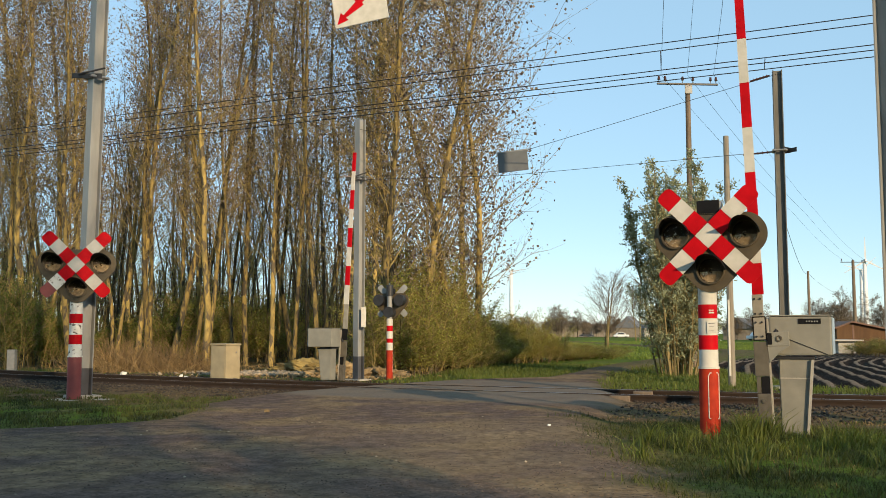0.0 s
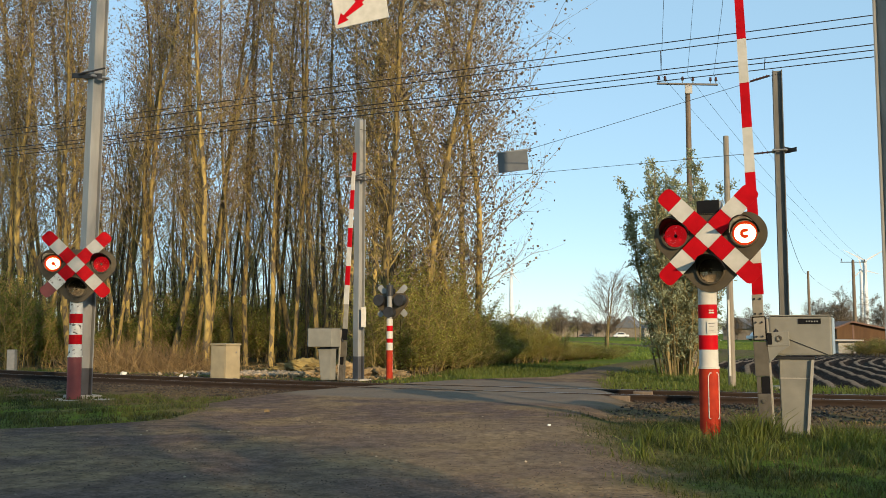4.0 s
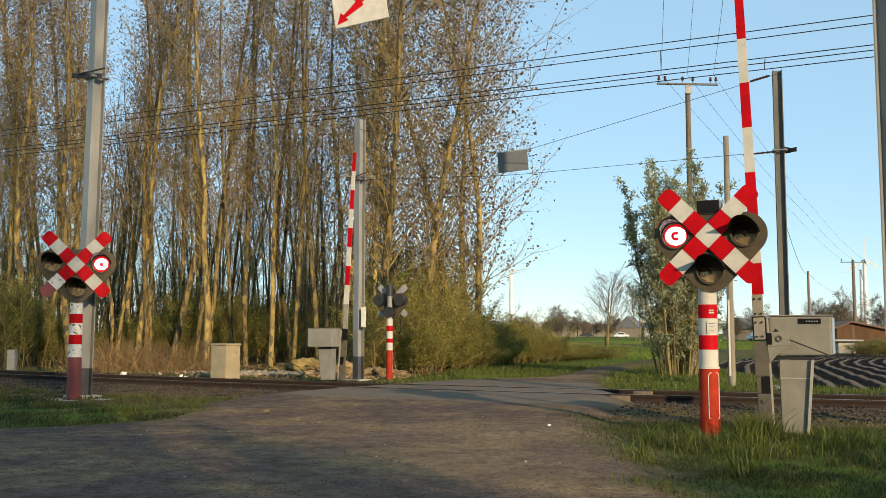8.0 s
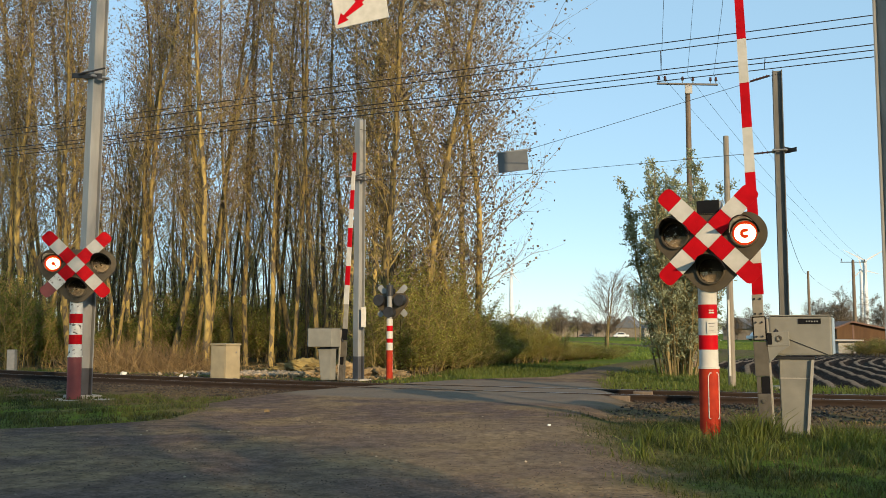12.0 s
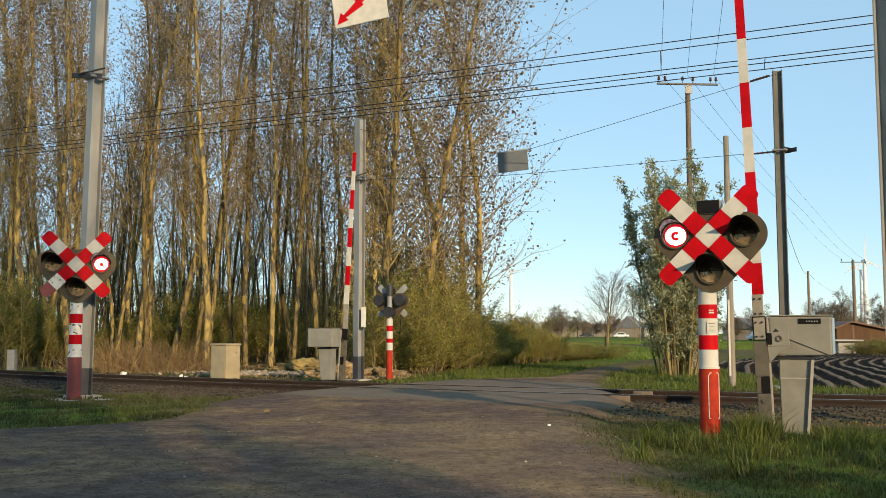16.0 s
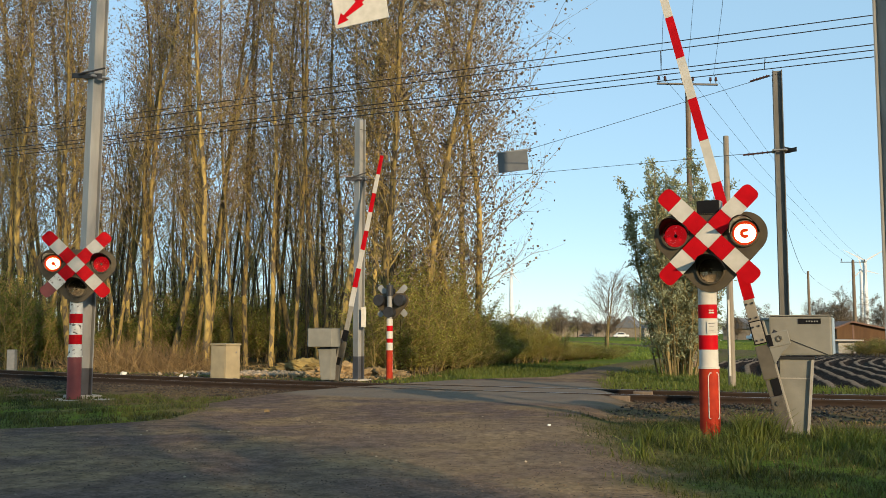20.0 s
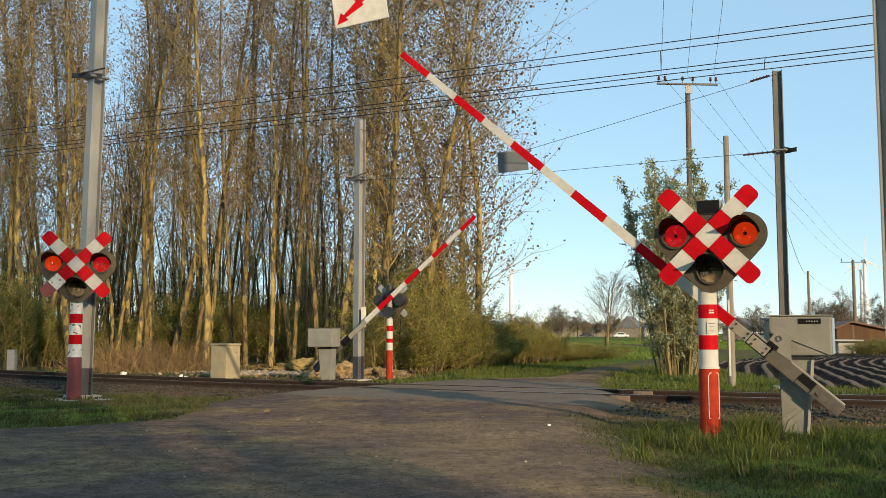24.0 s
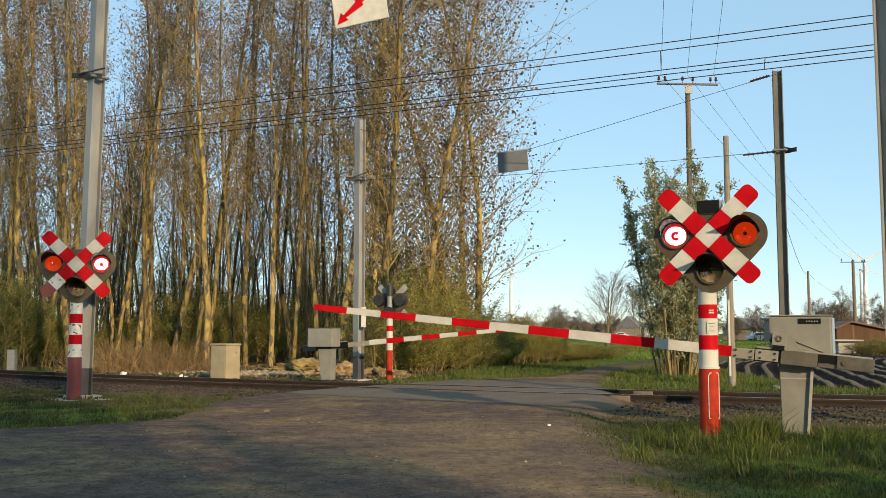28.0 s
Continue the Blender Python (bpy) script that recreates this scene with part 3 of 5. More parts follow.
        part("board_edge", box(-0.70, y0 + 0.016, -0.107, 0.70, y0 + 0.026, 0.107, m=turn), GALV, head)
        for k in (-1, 1):
            part("bolt", rod(turn @ Vector((k * 0.222, y0 - 0.006, 0.03)), turn @ Vector((k * 0.222, y0, 0.03)), 0.007, n=8), RED, head)
    if worn:
        return root, inserts
    part("bell_box", box(-0.14, 0.0, 0.245, 0.13, 0.18, 0.44, 0.012), BLACK, head, "black box on top of the head")
    part("bell_side", box(0.131, 0.01, 0.25, 0.15, 0.17, 0.43, 0.003), GALV, head)
    return root, inserts


near_signal, near_lamps = signal(pose(3.08, 11.2, -0.034) @ Matrix.Diagonal((0.945, 0.945, 0.945, 1)), "red and white crossing signal post with cross boards, standing in grass", head_turn=-24, head_x=0.058)
part("notice", prism([(-0.032, 1.43), (0.032, 1.43), (0.032, 1.45), (-0.032, 1.45)], -0.1185, -0.1165, bm=prism([(-0.032, 1.465), (0.032, 1.465), (0.032, 1.475), (-0.032, 1.475)], -0.1185, -0.1165)), WHITE, near_signal, "small white notice bars", pose(0, 0, 0.01, 0, 0, 6))
plaque = part("notice", box(-0.055, -0.1185, 1.20, 0.055, -0.108, 1.34, 0.002), WHITE_DULL, near_signal, "small faded white notice plate", pose(0, 0, 0, 0, 0, 4))
for z, w in ((1.315, 0.04), (1.275, 0.03), (1.225, 0.035)):
    part("notice_line", box(-w, -0.1205, z, w, -0.1188, z + 0.006), GREY_DARK, plaque)
left_signal, left_lamps = signal(pose(-6.68, 17.53, -0.1), "worn red and white crossing signal on a concrete slab", True, 2.44, 12, tones=("amber", "rose"))
far_signal, _ = signal(pose(-1.41, 25.5, -0.1, 0, 0, 180 - 20), "crossing signal seen from behind, beyond the track", False, 2.06, head_size=0.72)
slab = thing("concrete_slab", pose(-6.6, 17.55, -0.14, 0, 0, -20), "flat grey concrete slab under the signal post", "slab")
part("slab_block", box(-0.55, -0.35, -0.06, 0.55, 0.35, 0.05, 0.02), CONCRETE, slab)


# ---- barriers ----
def barrier(m, label, pivot_z, reach, arm_start, band, offset, scale=1.0):
    """Local x runs along the lowered arm; the arm turns on an axle across it."""
    root = thing("barrier", m, label, "barrier", "barriers of the level crossing")
    ped = bmesh.new()
    bmesh.ops.create_cube(ped, size=1)
    for v in ped.verts:
        up = v.co.z > 0
        x = (0.03 if v.co.x > 0 else -0.345) if up else (0.015 if v.co.x > 0 else -0.265)
        v.co = Vector((x, v.co.y * 2 * 0.12 + 0.16, pivot_z - 0.22 if up else 0.0))
    bmesh.ops.bevel(ped, geom=ped.edges[:], offset=0.012, segments=2, affect="EDGES")
    part("pedestal", ped, GREY_PAINT, root)
    part("pedestal_seam", box(-0.31, 0.034, pivot_z - 0.46, 0.018, 0.05, pivot_z - 0.445), CONCRETE, root)
    part("pedestal_collar", box(-0.36, 0.02, pivot_z - 0.235, 0.06, 0.30, pivot_z - 0.205, 0.006), BLACK_METAL, root)
    part("pedestal_edge", prism([(-0.275, 0.0), (-0.25, 0.0), (-0.325, pivot_z - 0.24), (-0.355, pivot_z - 0.24)], 0.0, 0.05), CONCRETE, root, "pale folded corner flange")
    part("housing", box(-0.55, 0.0, pivot_z - 0.19, 0.12, 0.42, pivot_z + 0.25, 0.02), GREY_PAINT, root)
    # this end has a paler, bluer tone than the rest of the housing
    part("housing_end", box(-0.566, 0.02, pivot_z - 0.175, -0.551, 0.40, pivot_z + 0.235, 0.004), BLUE_GREY, root)
    part("housing_lid", box(-0.556, -0.006, pivot_z + 0.252, 0.126, 0.426, pivot_z + 0.268, 0.006), GREY_PAINT, root)
    plate = part("name_plate", box(-0.44, -0.008, pivot_z + 0.165, -0.20, -0.001, pivot_z + 0.225), BLACK, root)
    for k in range(5):
        part("plate_mark", box(-0.41 + k * 0.028, -0.011, pivot_z + 0.185, -0.395 + k * 0.028, -0.0085, pivot_z + 0.202), GALV, plate)
    part("panel_seam", rod((-0.02, -0.002, pivot_z + 0.02), (-0.50, -0.002, pivot_z - 0.18), 0.005, n=5), BLACK_METAL, root)
    arm = new("barrier_arm")
    arm.parent = root
    arm.matrix_basis = pose(0, -0.05, pivot_z, 0, -80, 0)
    e = -offset
    part("hub_shaft", rod((0, -0.06, 0), (0, 0.06, 0), 0.05, n=14), STEEL, arm)
    part("hub_plate", box(-0.086, -0.085, -0.13, 0.075, -0.05, 0.107, 0.006), GREY_PAINT, arm)
    part("hub_recess", box(-0.065, -0.090, -0.128, 0.066, -0.084, -0.078), BLACK, arm, "dark slot beside the hub")
    part("hub_bolt", ring(0, 0, 0.022, 0.038, -0.097, -0.086, 6), ARM_GREY, arm)
    part("gusset", prism([(-0.087, -0.13), (-0.087, 0.10), (-0.18, -0.03), (-0.27, -0.115)], -0.08, -0.055), GREY_PAINT, arm, "grey triangular gusset plate")
    part("lift_bar", rod((0.10, -0.03, -0.02), (-0.06, -0.03, -0.15), 0.022, n=8), BLACK_METAL, arm)
    # the arm's root: two bolted plates, a plain beam, a dark clamp and the counterweight beam, with a pale flange along them
    upper = part("side_plate", box(0.258, -0.078, e - 0.07, arm_start, -0.04, e + 0.048, 0.006), ARM_PALE, arm, "pale bolted plate")
    boxed = part("side_plate", box(-0.005, -0.080, e - 0.068, 0.246, -0.045, e + 0.055, 0.004), ARM_PALE, arm, "bolted plate with a black surround")
    part("surround", box(-0.016, -0.074, e - 0.080, 0.257, -0.040, e + 0.066, 0.004), BLACK, boxed)
    part("beam", box(-0.42, -0.076, e - 0.085, -0.03, -0.040, e + 0.075, 0.008), ARM_GREY, arm)
    part("flange", box(-0.98, -0.072, e + 0.070, 0.23, 0.02, e + 0.088, 0.004), ARM_PALE, arm)
    part("clamp", box(-0.615, -0.066, e - 0.025, -0.425, -0.02, e + 0.065, 0.006), BLACK, arm, "dark clamp")
    part("clamp_strap", box(-0.615, -0.060, e - 0.075, -0.425, -0.03, e - 0.03, 0.004), ARM_GREY, arm)
    part("counterweight", box(-1.0, -0.085, e - 0.075, -0.62, 0.0, e + 0.069, 0.012), CAST, arm, "dull brown-grey counterweight beam")
    part("counterweight_bolt", rod((-0.70, -0.10, e), (-0.70, -0.084, e), 0.028, n=8), CAST, arm)
    for holder, ks in ((upper, (0.29, 0.46)), (boxed, (0.03, 0.19))):
        for k in ks:
            for z in (-0.042, 0.024):
                part("bolt", rod((k, -0.094, e + z), (k, -0.078, e + z), 0.012, n=8), BLACK_METAL, holder)
    total = reach - arm_start
    k, x1, n = 0, reach, int(total / band + 1)
    while x1 > arm_start + 0.02:
        x0 = max(arm_start, x1 - band)
        h0, h1 = 0.040 + 0.022 * (reach - x0) / total, 0.040 + 0.022 * (reach - x1) / total
        bm = bmesh.new()
        for x, h in ((x0, h0), (x1 - 0.002, h1)):
            for y, z in ((-0.075, -h), (-0.035, -h), (-0.035, h), (-0.075, h)):
                bm.verts.new((x, y, e + z))
        v = bm.verts[:] if not bm.verts.ensure_lookup_table() else None
        for q in ((0, 1, 2, 3), (4, 5, 6, 7), (0, 1, 5, 4), (1, 2, 6, 5), (2, 3, 7, 6), (3, 0, 4, 7)):
            bm.faces.new([v[j] for j in q])
        part("arm_band", bm, WHITE if k % 2 else RED, arm)
        x1, k = x0, k + 1
    return root, arm


near_barrier, near_arm = barrier(pose(4.055, 11.6, -0.16, 0, 0, 180 - SKEW) @ Matrix.Diagonal((1.05, -1.05, 1.05, 1)), "grey barrier machine with a red and white arm, in grass", 1.14, 6.19, 0.51, 0.532, 0.20)
far_barrier, far_arm = barrier(pose(-2.60, 23.5, -0.02, 0, 0, -SKEW) @ Matrix.Diagonal((1, -1, 1, 1)), "grey barrier machine with a red and white arm beyond the track", 0.98, 4.6, 0.856, 0.468, 0.16)

# ---- masts, signs and wires ----
def h_section(w, d, tw, tf, z0, z1):
    """A rolled H section standing upright."""
    o = [(-w / 2, -d / 2), (w / 2, -d / 2), (w / 2, -d / 2 + tf), (tw / 2, -d / 2 + tf), (tw / 2, d / 2 - tf), (w / 2, d / 2 - tf), (w / 2, d / 2), (-w / 2, d / 2), (-w / 2, d / 2 - tf), (-tw / 2, d / 2 - tf), (-tw / 2, -d / 2 + tf), (-w / 2, -d / 2 + tf)]
    bm = bmesh.new()
    f = bm.faces.new([bm.verts.new((x, y, z0)) for x, y in o])
    r = bmesh.ops.extrude_face_region(bm, geom=[f])
    bmesh.ops.translate(bm, vec=(0, 0, z1 - z0), verts=[v for v in r["geom"] if isinstance(v, bmesh.types.BMVert)])
    return bm


def mast(x, y, top, turn, mat, label, w=0.24, clamps=(), painted=0.0, foot=-0.1, lean=0.0):
    root = thing("catenary_mast", pose(x, y, foot, 0, lean, 0) @ pose(0, 0, 0, 0, 0, turn), label, "mast", "steel masts of the railway")
    part("column", h_section(w, w, 0.012, 0.018, 0.0, top - foot), mat, root)
    part("footing", box(-0.26, -0.26, -0.2, 0.26, 0.26, 0.06, 0.02), CONCRETE, root)
    if painted:
        part("base_coat", h_section(w + 0.006, w + 0.006, 0.018, 0.024, 0.05, painted), GREY_DARK, root, "dark tarred foot of the mast")
    for z in clamps:
        h = w / 2 + 0.02
        for a, b in (((-h, -h), (h, -h)), ((h, -h), (h, h)), ((h, h), (-h, h)), ((-h, h), (-h, -h))):
            part("clamp", rod((a[0] * 1.15, a[1] * 1.15, z - foot), (b[0] * 1.15, b[1] * 1.15, z - foot), 0.025, n=6), STEEL, root)
        part("bracket", box(-w * 1.7, -h * 1.35, z - foot - 0.05, w * 0.7, -h * 1.2, z - foot + 0.05, 0.01), BLACK_METAL, root, m=pose(0, 0, 0, 0, 0, 45))
        part("bracket_stay", rod((-w * 1.1, -h * 1.6, z - foot + 0.02), (w * 0.9, -h * 1.2, z - foot + 0.16), 0.018, n=6), BLACK_METAL, root, m=pose(0, 0, 0, 0, 0, 45))
    return root


mast(-6.69, 18.0, 9.5, -45, GALV, "galvanised steel mast beside the signal post", 0.24, (5.95,), 0.55, lean=0.7)
mast(-2.12, 24.25, 6.56, -45, GALV, "galvanised steel mast beyond the track with a dark foot", 0.20, (5.0,), 0.62)
mast(7.45, 21.0, 6.93, 76, GALV_DULL, "dull grey steel mast beside the ploughed field", 0.20, (5.12,))
mast(6.13, 13.0, 9.0, 48, GALV, "tall dull steel mast at the edge of the verge", 0.24, foot=-0.24)
plate = thing("mast_marker", pose(-1.985, 24.08, 0, 0, 0, 0), "white marker strip on the mast", "marker")
part("marker_strip", box(-0.06, -0.008, 1.25, 0.06, 0.0, 1.75), WHITE, plate)


def cable(name, points, r, label, category, group="", sag=0.0, n=10):
    """A wire through the points, sagging a little between them."""
    cu = bpy.data.curves.new(name, "CURVE")
    cu.dimensions, cu.bevel_depth, cu.bevel_resolution = "3D", r, 1
    pts = []
    for a, b in zip(points, points[1:]):
        for i in range(n):
            t = i / n
            p = Vector(a).lerp(Vector(b), t)
            p.z -= sag * 4 * t * (1 - t)
            pts.append(p)
    pts.append(Vector(points[-1]))
    sp = cu.splines.new("POLY")
    sp.points.add(len(pts) - 1)
    for q, p in zip(sp.points, pts):
        q.co = (*p, 1)
    cu.materials.append(WIRE)
    return tagged(new(name, cu), label, category, group)


# the contact and carrying wires over the track
CAT = [("contact_wire", 6.10, 0.0), ("contact_wire", 6.25, 0.10), ("carrying_wire", 6.39, 0.25), ("carrying_wire", 6.78, 0.22), ("carrying_wire", 6.91, 0.15)]


def over_track(s, z, side):
    """A place s metres along the wires from the crossing, to the right."""
    a = Vector((-12.6, 27.4, 0)).lerp(Vector((7.65, 16.9, 0)), (s + 14) / 22.8)
    return (a.x + 0.4 * side, a.y + 0.9 * side, z - 0.007 * s)


for name, z, side in CAT:
    cable(name, [over_track(s, z, side) for s in (-75, -40, -14, 9, 40)], 0.0095, "dark overhead railway wire above the track", "overhead wire", "overhead wires", 0.0)
for s, low, high in ((5.0, 2, 3), (0.3, 0, 2), (7.0, 0, 2), (-4.0, 2, 4), (-9.0, 0, 3)):
    cable("dropper", [over_track(s, CAT[low][1], CAT[low][2]), over_track(s, CAT[high][1], CAT[high][2])], 0.008, "short dropper between the overhead wires", "dropper", "droppers", n=1)

# span wires with a sign in each
A, B = (-2.12, 24.25), (7.43, 21.0)
cable("span_wire", [(A[0], A[1], 6.3), (1.42, 23.07, 5.44), (2.02, 22.86, 5.50), (B[0], B[1], 6.85)], 0.006, "thin span wire between two masts", "span wire", n=4)
cable("span_wire", [(A[0], A[1], 5.0), (1.42, 23.07, 4.91), (2.02, 22.86, 4.92), (B[0], B[1], 5.12)], 0.006, "thin span wire between two masts", "span wire", n=4)
for p, q in (((6.9, 21.18, 6.74), (7.3, 21.05, 6.84)), ((6.72, 21.24, 5.07), (7.3, 21.05, 5.11)),):
    ob = thing("strain_insulator", pose(0, 0, 0), "dark ribbed strain insulator on a span wire", "insulator", "strain insulators")
    part("core", rod(p, q, 0.018, n=8), BROWN_INS, ob)
    for i in range(1, 6):
        c = Vector(p).lerp(Vector(q), i / 6)
        part("rib", rod(c, c + (Vector(q) - Vector(p)).normalized() * 0.02, 0.036, n=10), BROWN_INS, ob)
grey = thing("span_sign", pose(1.69, 22.95, 5.24, 0, -4.0, -SKEW + 8), "grey back of a sheet sign hung on span wires", "sign")
part("panel", box(-0.37, -0.012, -0.25, 0.37, 0.012, 0.25, 0.008), SIGN_BACK, grey)
part("panel_frame", prism([(-0.385, 0.235), (0.385, 0.235), (0.385, 0.262), (-0.385, 0.262)], -0.02, 0.02), GALV, grey)
warn = thing("warning_sign", pose(-1.42, 15.9, 6.69, 0, -8.5, -SKEW + 12), "white hanging warning sign with a red lightning arrow", "sign")
part("panel", box(-0.475, -0.012, -0.36, 0.475, 0.012, 0.36, 0.01), WHITE, warn)
bolt_out = [(-0.43, -0.30), (-0.345, -0.10), (-0.305, -0.155), (-0.06, 0.03), (-0.085, 0.085), (0.13, 0.19), (0.105, 0.235), (0.43, 0.33), (0.20, 0.145), (0.225, 0.10), (0.05, 0.0), (0.075, -0.05), (-0.265, -0.205), (-0.225, -0.255)]
part("lightning_arrow", prism(bolt_out, -0.018, -0.0125), RED, warn, "red lightning arrow")
cable("span_wire", [(-6.6, 18.0, 7.6), (-1.8, 16.1, 7.12), (-0.9, 15.7, 7.10), (6.13, 13.0, 7.9)], 0.006, "thin span wire between two masts", "span wire", n=4)


# ---- poles ----
def pole(x, y, h, r, label, mat=TIMBER, foot=-0.15):
    root = thing("utility_pole", pose(x, y, foot), label, "utility pole", "poles of the line")
    part("shaft", rod((0, 0, 0), (0, 0, h - foot), r, r * 0.72, 12), mat, root)
    return root


def crossarm(root, z, half, turn, pins):
    t = pose(0, 0, z, 0, 0, turn)
    part("crossarm", box(-half, -0.04, -0.032, half, 0.04, 0.032, 0.008), BLACK_METAL, root, m=t)
    for x in pins:
        ins = part("insulator_pin", rod((x, 0, 0.05), (x, 0, 0.16), 0.016, n=6), STEEL, root, m=t)
        part("insulator", rod((x, 0, 0.14), (x, 0, 0.27), 0.055, 0.035, 10), BROWN_INS, ins)


main_pole = pole(8.82, 34.0, 10.05, 0.125, "brown timber pole with a crossarm behind the willow")
crossarm(main_pole, 10.2, 1.12, 4, (-1.05, -0.82, -0.18, 0.2, 0.85, 1.05))
part("pole_cap", box(-0.13, -0.16, 9.82, 0.13, -0.12, 10.12, 0.01), GALV, main_pole)
pole(6.48, 21.7, 5.6, 0.085, "short pale weathered post with a white stripe", POST_PALE)
part("stripe", box(-0.09, -0.12, 0.3, -0.05, -0.09, 2.0), WHITE, bpy.data.objects["utility_pole.001"])
far_pole = pole(36.2, 84.6, 7.5, 0.17, "distant timber pole with a crossarm")
crossarm(far_pole, 7.5, 1.1, 0, (-1.0, 0, 1.0))
pole(23.6, 62.0, 5.1, 0.10, "distant thin timber pole")
for x0, x1 in ((-0.95, 3.5), (0.0, 4.2), (0.95, 4.9)):
    cable("power_line", [(x1 + 0.9, 18.0, 9.6 + 1.2), (8.82 + x0, 34.0, 10.4), (8.82 + x0 * 0.8 + 14, 60.0, 8.6), (36.2 + x0, 84.6, 7.6)], 0.006, "thin power line between timber poles", "power line", "power lines", 0.25)
cable("power_line", [(7.43, 21.0, 3.9), (23.6, 62.0, 4.95), (36.2, 84.6, 4.4)], 0.007, "thin drooping wire between poles", "power line", "power lines", 0.5)

# ---- cabinets by the track ----
cab = thing("relay_cabinet", pose(-5.72, 25.4, -0.12, 0, 0, -SKEW - 12), "beige trackside cabinet on the far side of the rails", "cabinet")
part("body", box(-0.30, -0.24, 0, 0.30, 0.24, 0.90, 0.012), BEIGE, cab)
part("cap", box(-0.32, -0.26, 0.902, 0.32, 0.26, 0.95, 0.012), BEIGE, cab)
part("lock", rod((0.305, 0.1, 0.72), (0.315, 0.1, 0.72), 0.025, n=10), STEEL, cab)
part("door", box(-0.26, -0.252, 0.06, 0.26, -0.243, 0.86, 0.004), BEIGE, cab)
stub = thing("marker_stub", pose(-13.2, 29.6, -0.15), "short grey concrete marker stub beyond the rails", "marker")
part("block", box(-0.12, -0.1, 0, 0.12, 0.1, 0.75, 0.02), CONCRETE, stub)

# ---- trees ----
class Growth:
    """Collects branches as tubes, and leaves as small folded blades."""

    def __init__(self, seed):
        self.rng = np.random.RandomState(seed)
        self.v, self.f, self.lv, self.lf, self.ln = [], [], [], [], 0

    def tube(self, pts, r0, r1, sides):
        base = len(self.v)
        n = len(pts)
        for i, p in enumerate(pts):
            d = pts[min(i + 1, n - 1)] - pts[max(i - 1, 0)]
            d = d / (np.linalg.norm(d) + 1e-9)
            a = np.cross(d, (0.31, 0.87, 0.37))
            a /= np.linalg.norm(a) + 1e-9
            b = np.cross(d, a)
            r = r0 + (r1 - r0) * i / (n - 1)
            for k in range(sides):
                t = 2 * math.pi * k / sides
                self.v.append(p + r * (a * math.cos(t) + b * math.sin(t)))
            if i:
                o = base + (i - 1) * sides
                for k in range(sides):
                    self.f.append((o + k, o + (k + 1) % sides, o + sides + (k + 1) % sides, o + sides + k))

    def limb(self, start, way, length, bend=0.25, segs=4, lift=0.0):
        pts = [np.array(start, float)]
        d = np.array(way, float)
        for _ in range(segs):
            d = d + self.rng.normal(0, bend, 3) * 0.5 + np.array((0, 0, lift))
            d /= np.linalg.norm(d)
            pts.append(pts[-1] + d * length / segs)
        return pts

    def leaves(self, pts, count, size, spread, slim=0.42):
        """Pointed four-cornered leaves, scattered round a branch."""
        if not count:
            return
        r = self.rng
        pts = np.asarray(pts)
        i = r.randint(1, len(pts), count)
        p = pts[i - 1] + (pts[i] - pts[i - 1]) * r.rand(count, 1) + r.normal(0, spread, (count, 3))
        a = r.normal(0, 1, (count, 3))
        a /= np.linalg.norm(a, axis=1)[:, None]
        b = np.cross(a, r.normal(0, 1, (count, 3)))
        b /= np.linalg.norm(b, axis=1)[:, None] + 1e-9
        L = size * r.uniform(0.6, 1.3, (count, 1))
        o = self.ln + np.arange(count)[:, None] * 4
        self.lv.append(np.stack([p, p + a * L * 0.5 + b * L * slim, p + a * L, p + a * L * 0.5 - b * L * slim], 1).reshape(-1, 3))
        self.lf.append(o + [0, 1, 2, 3])
        self.ln += 4 * count


